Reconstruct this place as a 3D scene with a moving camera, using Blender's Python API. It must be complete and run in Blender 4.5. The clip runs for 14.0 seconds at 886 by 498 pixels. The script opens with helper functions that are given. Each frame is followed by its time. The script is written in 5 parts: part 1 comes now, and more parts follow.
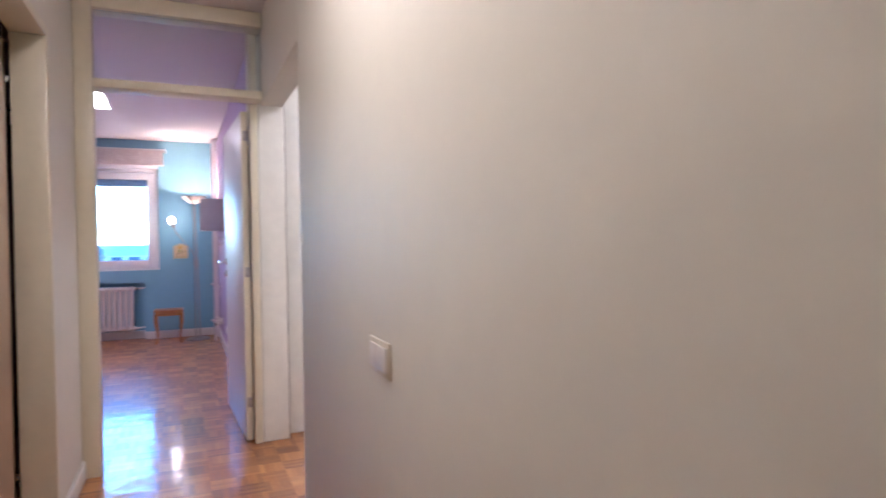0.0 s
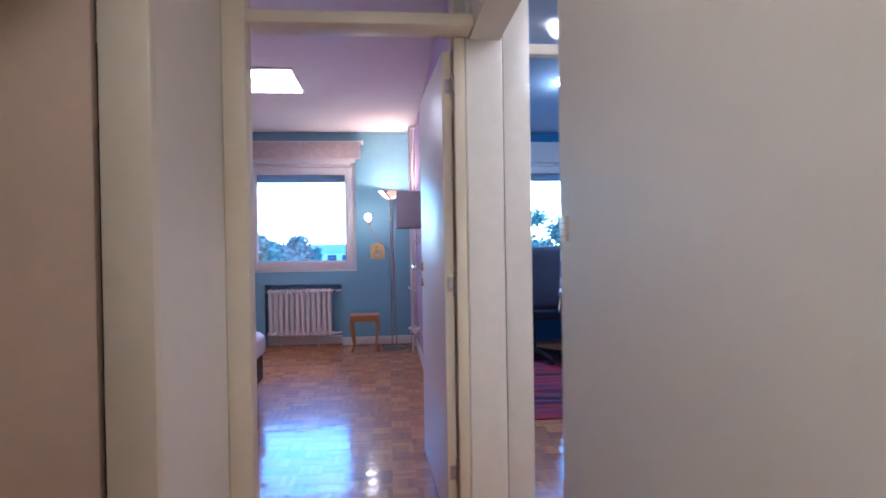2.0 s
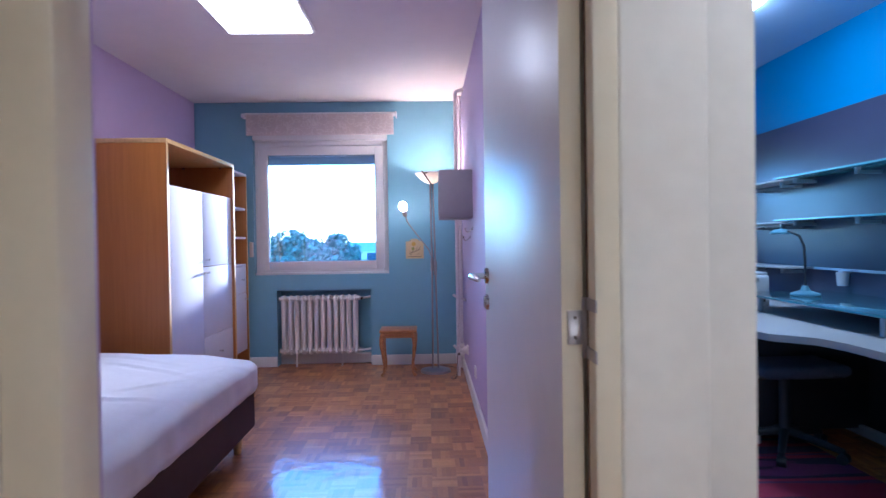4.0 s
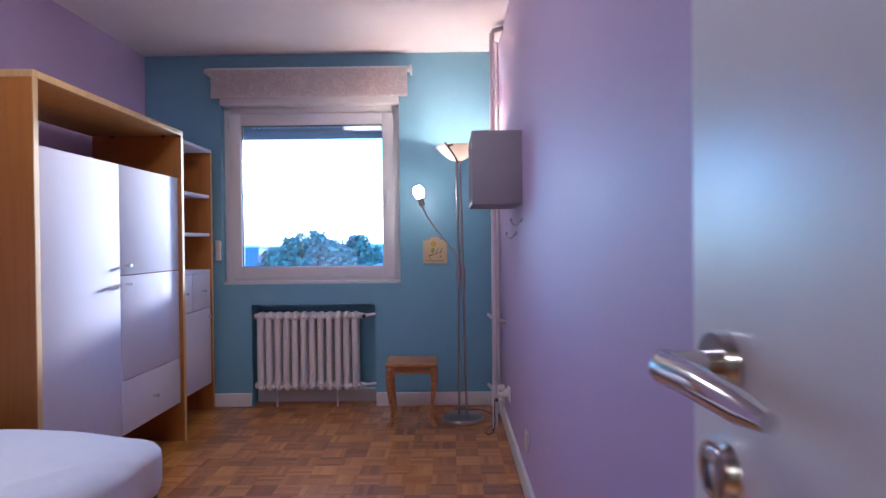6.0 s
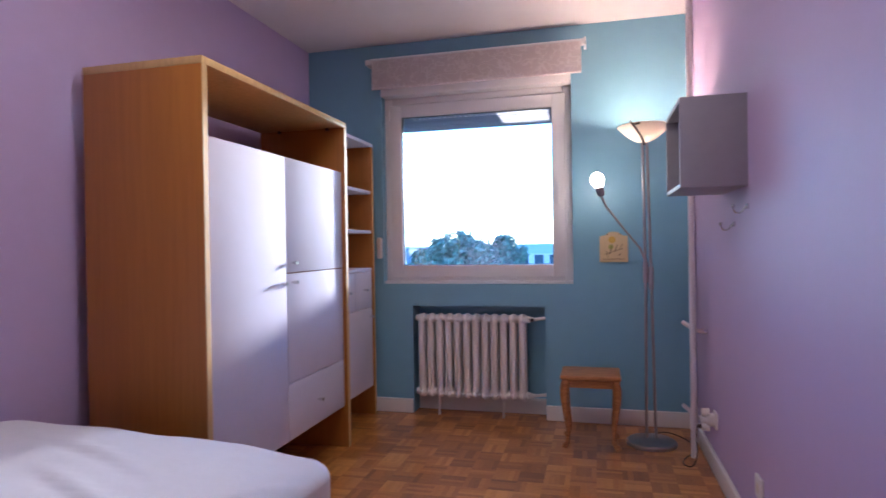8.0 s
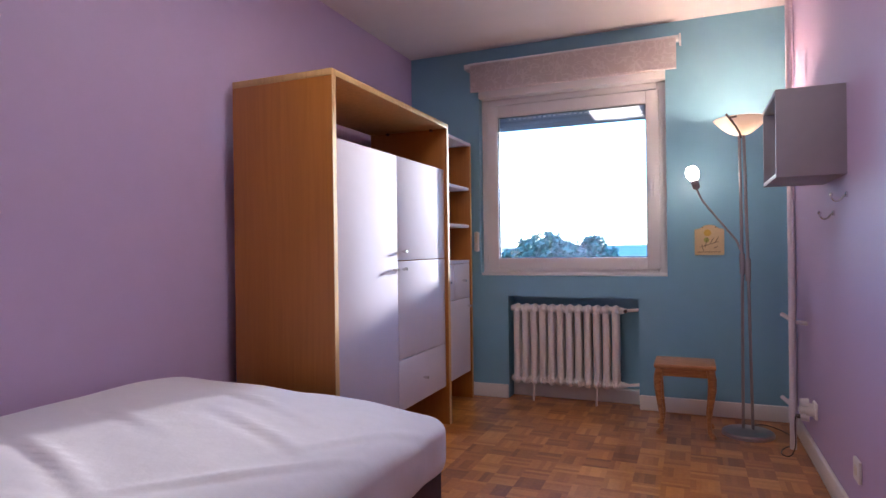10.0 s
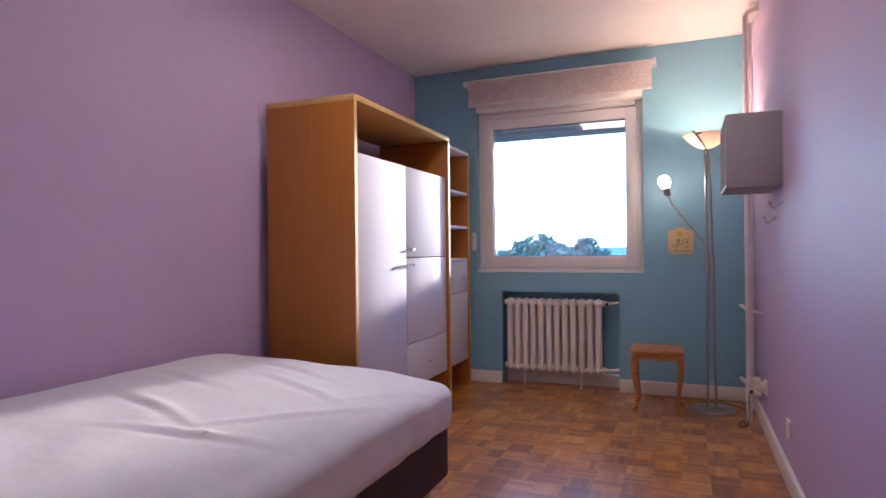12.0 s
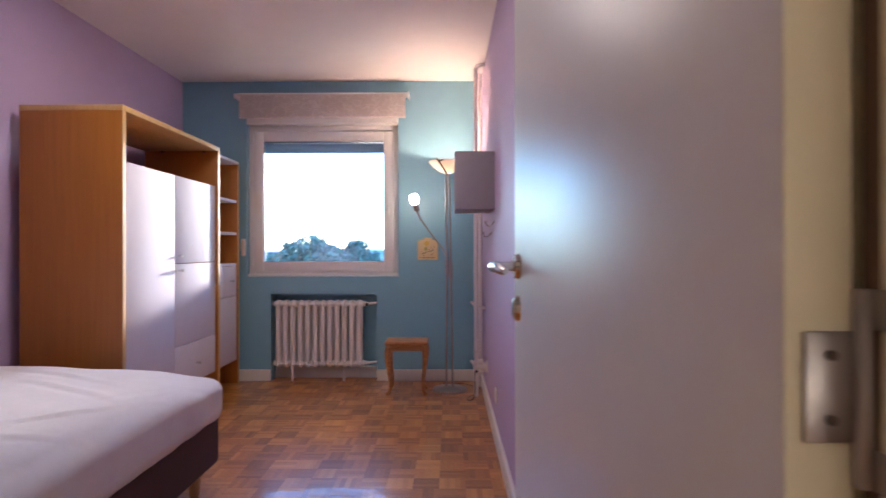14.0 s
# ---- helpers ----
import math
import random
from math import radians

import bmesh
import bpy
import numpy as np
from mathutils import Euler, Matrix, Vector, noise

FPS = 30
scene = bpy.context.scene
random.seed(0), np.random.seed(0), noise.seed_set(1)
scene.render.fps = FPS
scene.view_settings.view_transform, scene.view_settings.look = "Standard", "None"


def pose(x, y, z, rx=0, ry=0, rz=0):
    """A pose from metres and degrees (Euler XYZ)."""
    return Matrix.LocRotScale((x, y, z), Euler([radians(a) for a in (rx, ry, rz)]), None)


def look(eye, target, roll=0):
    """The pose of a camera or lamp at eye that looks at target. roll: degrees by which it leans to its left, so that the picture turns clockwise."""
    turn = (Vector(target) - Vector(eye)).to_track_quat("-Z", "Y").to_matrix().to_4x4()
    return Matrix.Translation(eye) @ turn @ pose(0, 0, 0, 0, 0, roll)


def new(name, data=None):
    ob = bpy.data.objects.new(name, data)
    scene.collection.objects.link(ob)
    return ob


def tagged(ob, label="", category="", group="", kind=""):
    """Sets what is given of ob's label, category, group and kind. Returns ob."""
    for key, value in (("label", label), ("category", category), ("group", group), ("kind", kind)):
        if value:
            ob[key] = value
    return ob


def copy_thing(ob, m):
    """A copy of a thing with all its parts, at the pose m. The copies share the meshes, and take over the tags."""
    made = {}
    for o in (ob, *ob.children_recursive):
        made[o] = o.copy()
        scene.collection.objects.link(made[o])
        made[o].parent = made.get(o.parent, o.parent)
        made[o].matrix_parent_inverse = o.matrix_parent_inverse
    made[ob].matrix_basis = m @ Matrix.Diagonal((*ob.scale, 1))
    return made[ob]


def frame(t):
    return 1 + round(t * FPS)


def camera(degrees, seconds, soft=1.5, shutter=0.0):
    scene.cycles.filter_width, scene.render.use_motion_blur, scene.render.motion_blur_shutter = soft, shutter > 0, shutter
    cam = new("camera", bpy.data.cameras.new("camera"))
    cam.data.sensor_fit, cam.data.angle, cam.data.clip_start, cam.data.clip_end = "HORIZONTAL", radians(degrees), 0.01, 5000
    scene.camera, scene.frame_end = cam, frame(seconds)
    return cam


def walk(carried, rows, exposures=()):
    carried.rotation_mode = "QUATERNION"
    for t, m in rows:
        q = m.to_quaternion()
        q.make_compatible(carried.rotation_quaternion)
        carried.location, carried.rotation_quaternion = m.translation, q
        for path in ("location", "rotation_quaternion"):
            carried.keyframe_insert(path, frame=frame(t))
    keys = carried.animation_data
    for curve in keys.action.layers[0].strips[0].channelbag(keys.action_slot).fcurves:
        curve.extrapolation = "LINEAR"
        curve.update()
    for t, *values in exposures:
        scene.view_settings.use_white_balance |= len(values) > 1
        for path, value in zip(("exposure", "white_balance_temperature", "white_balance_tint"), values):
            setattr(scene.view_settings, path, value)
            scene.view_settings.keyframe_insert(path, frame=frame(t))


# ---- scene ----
cam = camera(73.2, 14.0, shutter=0.5)
PATH = [
    (0, (0.019, -0.146, 1.238), (0.819, 1.687, 1.208), -0.9),
    (0.5, (0.077, 0.147, 1.248), (0.6, 2.077, 1.22), -1.1),
    (1, (0.089, 0.435, 1.215), (0.395, 2.411, 1.197), -0.6),
    (1.5, (0.091, 0.763, 1.224), (0.339, 2.748, 1.207), -0.4),
    (2, (0.121, 1.19, 1.237), (0.305, 3.181, 1.215), -0.9),
    (2.5, (0.123, 1.529, 1.214), (0.225, 3.527, 1.193), -0.7),
    (3, (0.111, 1.898, 1.214), (0.176, 3.897, 1.196), -0.4),
    (3.5, (0.12, 2.264, 1.221), (0.184, 4.263, 1.193), -0.7),
    (6, (0.102, 4.159, 1.198), (0.08, 6.159, 1.178), -0.6),
    (6.5, (0.066, 4.452, 1.205), (0.038, 6.452, 1.184), -0.5),
    (7, (0.015, 4.616, 1.231), (-0.066, 6.614, 1.199), -0.7),
    (7.5, (-0.082, 4.604, 1.193), (-0.383, 6.582, 1.177), -0.9),
    (8, (-0.111, 4.552, 1.173), (-0.61, 6.488, 1.161), -0.9),
    (8.5, (-0.137, 4.494, 1.154), (-0.771, 6.391, 1.142), -0.8),
    (9, (-0.135, 4.44, 1.128), (-0.86, 6.304, 1.12), -0.9),
    (11.5, (-0.009, 3.987, 1.106), (-0.795, 5.826, 1.104), -0.7),
    (12, (0.029, 3.845, 1.098), (-0.725, 5.697, 1.1), -0.6),
    (12.5, (0.065, 3.675, 1.105), (-0.538, 5.582, 1.108), -0.3),
    (13, (0.074, 3.545, 1.11), (-0.303, 5.509, 1.11), -0.3),
    (13.5, (0.12, 3.459, 1.123), (-0.07, 5.45, 1.124), -0.3),
    (14, (0.173, 3.385, 1.135), (0.155, 5.385, 1.138), -0.1),
]
walk(cam, [(t, look(eye, target, roll)) for t, eye, target, roll in PATH], [(0, 4.15, 5550, 15), (0.6, 3.9, 5500, 15), (1.5, 3.8, 5400, 15), (2.5, 3.83, 5150, 12), (3.5, 3.82, 4950, 9), (6, 3.5, 5350, 9), (9, 3.5, 6100, 12), (14, 3.62, 6750, 12)])

# ---------------------------------------------------------------- world and light
world = bpy.data.worlds.new("sky")
scene.world = world
world.use_nodes = True
wn = world.node_tree.nodes
sky = wn.new("ShaderNodeTexSky")
sky.sky_type = "NISHITA"
sky.sun_disc = False
sky.sun_elevation = radians(16)
sky.ozone_density = 7.0
sky.dust_density = 0.0
sky.sun_rotation = radians(12)
wn["Background"].inputs["Strength"].default_value = 0.15
world.node_tree.links.new(sky.outputs["Color"], wn["Background"].inputs["Color"])

sun = new("sun", bpy.data.lights.new("sun", "SUN"))
sun.data.energy, sun.data.angle, sun.data.color = 0.62, radians(5.0), (1.0, 0.95, 0.92)
sun.matrix_world = look((0.21 * 40, 40, 0.15 * 40), (0, 0, 0))

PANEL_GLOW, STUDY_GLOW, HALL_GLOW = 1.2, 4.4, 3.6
BOWL_WATTS, BULB_GLOW = 1.0, 5.0


# ---------------------------------------------------------------- materials
def mat(name, color, rough=0.5, metal=0.0, vary=0.06, scale=6.0, bump=0.0, bump_scale=60.0, coat=0.0, stretch=(1, 1, 1)):
    """A painted, plastic, metal or cloth surface with two scales of variation."""
    m = bpy.data.materials.new(name)
    m.use_nodes = True
    n, l = m.node_tree.nodes, m.node_tree.links
    b = n["Principled BSDF"]
    b.inputs["Metallic"].default_value = metal
    b.inputs["Coat Weight"].default_value = coat
    tc, mp = n.new("ShaderNodeTexCoord"), n.new("ShaderNodeMapping")
    mp.inputs["Scale"].default_value = stretch
    l.new(tc.outputs["Object"], mp.inputs["Vector"])
    big, fine = n.new("ShaderNodeTexNoise"), n.new("ShaderNodeTexNoise")
    big.inputs["Scale"].default_value, fine.inputs["Scale"].default_value = scale * 0.25, scale * 4
    big.inputs["Detail"].default_value, fine.inputs["Detail"].default_value = 4, 3
    l.new(mp.outputs["Vector"], big.inputs["Vector"])
    l.new(mp.outputs["Vector"], fine.inputs["Vector"])
    add = n.new("ShaderNodeMath")
    add.operation = "ADD"
    l.new(big.outputs["Fac"], add.inputs[0])
    l.new(fine.outputs["Fac"], add.inputs[1])
    ramp = n.new("ShaderNodeMapRange")
    ramp.inputs["From Min"].default_value, ramp.inputs["From Max"].default_value = 0.6, 1.4
    ramp.inputs["To Min"].default_value, ramp.inputs["To Max"].default_value = 1 - vary, 1 + vary
    l.new(add.outputs[0], ramp.inputs["Value"])
    mul = n.new("ShaderNodeVectorMath")
    mul.operation = "SCALE"
    mul.inputs[0].default_value = color
    l.new(ramp.outputs["Result"], mul.inputs["Scale"])
    l.new(mul.outputs["Vector"], b.inputs["Base Color"])
    rr = n.new("ShaderNodeMapRange")
    rr.inputs["To Min"].default_value, rr.inputs["To Max"].default_value = rough * 0.85, min(1, rough * 1.15)
    l.new(fine.outputs["Fac"], rr.inputs["Value"])
    l.new(rr.outputs["Result"], b.inputs["Roughness"])
    if bump:
        tex, bp = n.new("ShaderNodeTexNoise"), n.new("ShaderNodeBump")
        tex.inputs["Scale"].default_value, tex.inputs["Detail"].default_value = bump_scale, 4
        l.new(mp.outputs["Vector"], tex.inputs["Vector"])
        bp.inputs["Strength"].default_value, bp.inputs["Distance"].default_value = bump, 0.01
        l.new(tex.outputs["Fac"], bp.inputs["Height"])
        l.new(bp.outputs["Normal"], b.inputs["Normal"])
    return m


def wood(name, dark, light, rough=0.4, stretch=(14, 14, 1.2), coat=0.0):
    """Wood with long grain; stretch says which way the grain runs."""
    m = mat(name, light, rough, coat=coat)
    n, l = m.node_tree.nodes, m.node_tree.links
    b = n["Principled BSDF"]
    tc, mp, tex, cr = n.new("ShaderNodeTexCoord"), n.new("ShaderNodeMapping"), n.new("ShaderNodeTexNoise"), n.new("ShaderNodeValToRGB")
    mp.inputs["Scale"].default_value = stretch
    tex.inputs["Scale"].default_value, tex.inputs["Detail"].default_value, tex.inputs["Distortion"].default_value = 4, 6, 0.8
    l.new(tc.outputs["Object"], mp.inputs["Vector"])
    l.new(mp.outputs["Vector"], tex.inputs["Vector"])
    cr.color_ramp.elements[0].position, cr.color_ramp.elements[1].position = 0.3, 0.7
    cr.color_ramp.elements[0].color, cr.color_ramp.elements[1].color = (*dark, 1), (*light, 1)
    l.new(tex.outputs["Fac"], cr.inputs["Fac"])
    l.new(cr.outputs["Color"], b.inputs["Base Color"])
    bp = n.new("ShaderNodeBump")
    bp.inputs["Strength"].default_value, bp.inputs["Distance"].default_value = 0.15, 0.002
    l.new(tex.outputs["Fac"], bp.inputs["Height"])
    l.new(bp.outputs["Normal"], b.inputs["Normal"])
    return m


def parquet_material():
    """Lacquered mosaic parquet: each block and each finger of its own tone."""
    m = bpy.data.materials.new("parquet_lacquer")
    m.use_nodes = True
    n, l = m.node_tree.nodes, m.node_tree.links
    b = n["Principled BSDF"]
    geo = n.new("ShaderNodeNewGeometry")
    snap = n.new("ShaderNodeVectorMath")
    snap.operation = "SNAP"
    snap.inputs[1].default_value = (BLOCK, BLOCK, 10)
    white, finger = n.new("ShaderNodeTexWhiteNoise"), n.new("ShaderNodeTexWhiteNoise")
    finger.noise_dimensions = "4D"
    middle = n.new("ShaderNodeVectorMath")
    middle.inputs[1].default_value = (0.0, 0.0, 5.0)
    l.new(geo.outputs["Position"], middle.inputs[0])
    l.new(middle.outputs["Vector"], snap.inputs[0])
    l.new(snap.outputs["Vector"], white.inputs["Vector"])
    l.new(snap.outputs["Vector"], finger.inputs["Vector"])
    l.new(geo.outputs["Random Per Island"], finger.inputs["W"])
    grain = n.new("ShaderNodeTexNoise")
    grain.inputs["Scale"].default_value, grain.inputs["Detail"].default_value = 55, 5
    l.new(geo.outputs["Position"], grain.inputs["Vector"])
    patch = n.new("ShaderNodeTexNoise")
    patch.inputs["Scale"].default_value, patch.inputs["Detail"].default_value = 1.3, 3
    l.new(geo.outputs["Position"], patch.inputs["Vector"])
    total = None
    for socket, weight in ((white.outputs["Value"], 0.34), (finger.outputs["Value"], 0.26), (grain.outputs["Fac"], 0.26), (patch.outputs["Fac"], 0.22)):
        mu = n.new("ShaderNodeMath")
        mu.operation = "MULTIPLY_ADD"
        mu.inputs[1].default_value = weight
        mu.inputs[2].default_value = 0.0
        l.new(socket, mu.inputs[0])
        if total:
            l.new(total, mu.inputs[2])
        total = mu.outputs[0]
    cr = n.new("ShaderNodeValToRGB")
    e = cr.color_ramp.elements
    e[0].position, e[0].color = 0.28, (0.25, 0.074, 0.012, 1)
    e[1].position, e[1].color = 0.86, (0.72, 0.32, 0.08, 1)
    mid = e.new(0.55)
    mid.color = (0.46, 0.163, 0.031, 1)
    l.new(total, cr.inputs["Fac"])
    l.new(cr.outputs["Color"], b.inputs["Base Color"])
    b.inputs["Roughness"].default_value = 0.38
    b.inputs["Coat Weight"].default_value, b.inputs["Coat Roughness"].default_value = 0.8, 0.10
    wave, bp = n.new("ShaderNodeTexNoise"), n.new("ShaderNodeBump")
    wave.inputs["Scale"].default_value, wave.inputs["Detail"].default_value = 9, 3
    l.new(geo.outputs["Position"], wave.inputs["Vector"])
    bp.inputs["Strength"].default_value, bp.inputs["Distance"].default_value = 0.45, 0.006
    l.new(wave.outputs["Fac"], bp.inputs["Height"])
    l.new(bp.outputs["Normal"], b.inputs["Normal"])
    l.new(bp.outputs["Normal"], b.inputs["Coat Normal"])
    return m


def glow(name, color, strength):
    m = bpy.data.materials.new(name)
    m.use_nodes = True
    b = m.node_tree.nodes["Principled BSDF"]
    b.inputs["Base Color"].default_value = (0.9, 0.9, 0.9, 1)
    b.inputs["Emission Color"].default_value = (*color, 1)
    b.inputs["Emission Strength"].default_value = strength
    return m


def pane_glass(name, tint=(1, 1, 1), gloss=1.0):
    """Thin clear glass: straight through, with a Fresnel sheen."""
    m = bpy.data.materials.new(name)
    m.use_nodes = True
    n, l = m.node_tree.nodes, m.node_tree.links
    n.remove(n["Principled BSDF"])
    mix, clear, shine, fr = n.new("ShaderNodeMixShader"), n.new("ShaderNodeBsdfTransparent"), n.new("ShaderNodeBsdfGlossy"), n.new("ShaderNodeFresnel")
    clear.inputs["Color"].default_value = (*tint, 1)
    shine.inputs["Roughness"].default_value = 0.02
    fr.inputs["IOR"].default_value = 1.65
    l.new(fr.outputs["Fac"], mix.inputs["Fac"])
    l.new(clear.outputs["BSDF"], mix.inputs[1])
    l.new(shine.outputs["BSDF"], mix.inputs[2])
    l.new(mix.outputs["Shader"], n["Material Output"].inputs["Surface"])
    return m


def shade_glass(name, color, through_part=0.5):
    """Frosted lamp glass that lets light through."""
    m = bpy.data.materials.new(name)
    m.use_nodes = True
    n, l = m.node_tree.nodes, m.node_tree.links
    b = n["Principled BSDF"]
    b.inputs["Base Color"].default_value = (*color, 1)
    b.inputs["Roughness"].default_value = 0.25
    mix, tr = n.new("ShaderNodeMixShader"), n.new("ShaderNodeBsdfTranslucent")
    tr.inputs["Color"].default_value = (*color, 1)
    mix.inputs["Fac"].default_value = through_part
    l.new(b.outputs["BSDF"], mix.inputs[1])
    l.new(tr.outputs["BSDF"], mix.inputs[2])
    l.new(mix.outputs["Shader"], n["Material Output"].inputs["Surface"])
    return m


def stripes(name):
    """Woven rug with slanting stripes of dark red, plum and near black."""
    m = mat(name, (0.1, 0.02, 0.03), 0.95, bump=0.6, bump_scale=180)
    n, l = m.node_tree.nodes, m.node_tree.links
    tc, mp, wv, cr = n.new("ShaderNodeTexCoord"), n.new("ShaderNodeMapping"), n.new("ShaderNodeTexNoise"), n.new("ShaderNodeValToRGB")
    mp.inputs["Rotation"].default_value = (0, 0, radians(-16))
    mp.inputs["Scale"].default_value = (0.06, 1.0, 0)
    wv.inputs["Scale"].default_value, wv.inputs["Detail"].default_value = 3.4, 5
    l.new(tc.outputs["Object"], mp.inputs["Vector"])
    l.new(mp.outputs["Vector"], wv.inputs["Vector"])
    cr.color_ramp.interpolation = "CONSTANT"
    e = cr.color_ramp.elements
    e[0].position, e[0].color = 0.0, (0.05, 0.022, 0.055, 1)
    e[1].position, e[1].color = 0.40, (0.28, 0.02, 0.055, 1)
    for at, c in ((0.46, (0.09, 0.04, 0.11)), (0.51, (0.36, 0.025, 0.065)), (0.56, (0.04, 0.02, 0.05)), (0.61, (0.17, 0.035, 0.12)), (0.68, (0.03, 0.015, 0.035))):
        e.new(at).color = (*c, 1)
    l.new(wv.outputs["Fac"], cr.inputs["Fac"])
    l.new(cr.outputs["Color"], n["Principled BSDF"].inputs["Base Color"])
    return m


def lace(name):
    """Thin pale blind cloth with a faint flower pattern."""
    m = mat(name, (0.6, 0.53, 0.52), 0.9, vary=0.05)
    n, l = m.node_tree.nodes, m.node_tree.links
    vo, nz, cr, tc = n.new("ShaderNodeTexVoronoi"), n.new("ShaderNodeTexNoise"), n.new("ShaderNodeValToRGB"), n.new("ShaderNodeTexCoord")
    vo.feature = "DISTANCE_TO_EDGE"
    vo.inputs["Scale"].default_value = 6
    nz.inputs["Scale"].default_value = 7
    l.new(tc.outputs["Object"], nz.inputs["Vector"])
    l.new(nz.outputs["Color"], vo.inputs["Vector"])
    cr.color_ramp.elements[0].position, cr.color_ramp.elements[1].position = 0.02, 0.09
    cr.color_ramp.elements[0].color, cr.color_ramp.elements[1].color = (0.90, 0.81, 0.80, 1), (0.80, 0.70, 0.69, 1)
    l.new(vo.outputs["Distance"], cr.inputs["Fac"])
    l.new(cr.outputs["Color"], n["Principled BSDF"].inputs["Base Color"])
    return m


def foliage(name, color):
    m = mat(name, color, 0.7, vary=0.3, scale=1.0)
    n, l = m.node_tree.nodes, m.node_tree.links
    geo, hs = n.new("ShaderNodeNewGeometry"), n.new("ShaderNodeHueSaturation")
    mr = n.new("ShaderNodeMapRange")
    mr.inputs["To Min"].default_value, mr.inputs["To Max"].default_value = 0.5, 1.6
    l.new(geo.outputs["Random Per Island"], mr.inputs["Value"])
    l.new(mr.outputs["Result"], hs.inputs["Value"])
    hs.inputs["Color"].default_value = (*color, 1)
    l.new(hs.outputs["Color"], n["Principled BSDF"].inputs["Base Color"])
    return m


BLOCK = 0.127
PARQUET = parquet_material()
WHITE_WALL = mat("hall_wall_paint", (0.74, 0.69, 0.60), 0.6, vary=0.03, scale=3, bump=0.05, bump_scale=40)
LILAC = mat("lilac_wall_paint", (0.53, 0.395, 0.59), 0.55, vary=0.03, scale=3, bump=0.06, bump_scale=45)
TEAL = mat("teal_blue_wall_paint", (0.215, 0.43, 0.56), 0.40, vary=0.03, scale=3, bump=0.06, bump_scale=45)
BLUE = mat("bright_blue_wall_paint", (0.03, 0.21, 0.46), 0.4, vary=0.03, scale=3, bump=0.06, bump_scale=45)
CEILING = mat("ceiling_paint", (0.78, 0.72, 0.72), 0.8, vary=0.03, scale=2, bump=0.04, bump_scale=30)
STUDY_CEILING = mat("pale_blue_ceiling_paint", (0.42, 0.53, 0.70), 0.8, vary=0.03, scale=2)
CLOSET_LEAF = mat("beige_leaf_paint", (0.70, 0.53, 0.39), 0.45, vary=0.04, scale=4, bump=0.04, bump_scale=25)
CREAM = mat("cream_gloss_paint", (0.74, 0.66, 0.50), 0.32, vary=0.04, scale=5, bump=0.06, bump_scale=25)
PALE_CREAM = mat("pale_cream_gloss_paint", (0.80, 0.76, 0.69), 0.32, vary=0.05, scale=5, bump=0.06, bump_scale=25)
WHITE = mat("white_gloss_paint", (0.78, 0.74, 0.71), 0.3, vary=0.03, scale=5, bump=0.03, bump_scale=30)
LEAF = mat("door_leaf_paint", (0.78, 0.74, 0.72), 0.38, vary=0.03, scale=4, bump=0.04, bump_scale=25)
PVC = mat("white_pvc", (0.80, 0.77, 0.77), 0.3, vary=0.02)
SILVER = mat("silver_lilac_laminate", (0.62, 0.58, 0.66), 0.72, vary=0.03, scale=3, bump=0.01, bump_scale=250)
SILVER.node_tree.nodes["Principled BSDF"].inputs["Specular IOR Level"].default_value = 0.3
BEECH = wood("beech_veneer", (0.37, 0.128, 0.018), (0.425, 0.153, 0.024), 0.42, (16, 16, 0.6))
BEECH_EDGE = wood("beech_edge", (0.56, 0.34, 0.13), (0.66, 0.42, 0.17), 0.6, (12, 12, 1.0))
STOOL_WOOD = wood("stool_wood", (0.32, 0.12, 0.04), (0.54, 0.24, 0.09), 0.38, (3, 18, 18))
LEG_WOOD = wood("bed_leg_wood", (0.45, 0.24, 0.09), (0.6, 0.34, 0.14), 0.45)
SHEET = mat("white_cotton_sheet", (0.72, 0.70, 0.73), 0.85, vary=0.03, scale=4, bump=0.18, bump_scale=16)
BASE_CLOTH = mat("dark_brown_bed_cloth", (0.055, 0.022, 0.022), 0.9, vary=0.2, scale=30, bump=0.3, bump_scale=350)
STEEL = mat("brushed_steel", (0.42, 0.38, 0.38), 0.32, 1.0, vary=0.08, scale=40, stretch=(1, 1, 0.05))
CHROME = mat("satin_chrome", (0.72, 0.70, 0.70), 0.18, 1.0, vary=0.03)
DARK_METAL = mat("dark_bronze_metal", (0.12, 0.09, 0.08), 0.4, 1.0)
RAD_PAINT = mat("radiator_enamel", (0.80, 0.74, 0.72), 0.35, vary=0.03, scale=10, bump=0.015, bump_scale=60)
GREY_BOX = mat("grey_laminate", (0.36, 0.33, 0.35), 0.45, vary=0.04)
GREY_INSIDE = mat("dark_grey_laminate", (0.17, 0.16, 0.18), 0.5, vary=0.05)
PIPE_PAINT = mat("pipe_paint", (0.70, 0.62, 0.64), 0.35, vary=0.05, scale=8, bump=0.1, bump_scale=40)
PLASTIC = mat("white_plastic", (0.76, 0.70, 0.66), 0.35, vary=0.02)
IVORY = mat("ivory_plastic", (0.72, 0.63, 0.50), 0.35, vary=0.02)
BLACK = mat("black_plastic", (0.025, 0.027, 0.035), 0.45, vary=0.15, scale=20)
BLACK_CLOTH = mat("black_cloth", (0.04, 0.05, 0.09), 0.8, vary=0.2, scale=40, bump=0.3, bump_scale=300)
NAVY_PANEL = mat("dark_wall_panel", (0.045, 0.045, 0.085), 0.38, vary=0.08, scale=8)
DESK_WHITE = mat("pale_desk_laminate", (0.46, 0.44, 0.42), 0.4, vary=0.03)
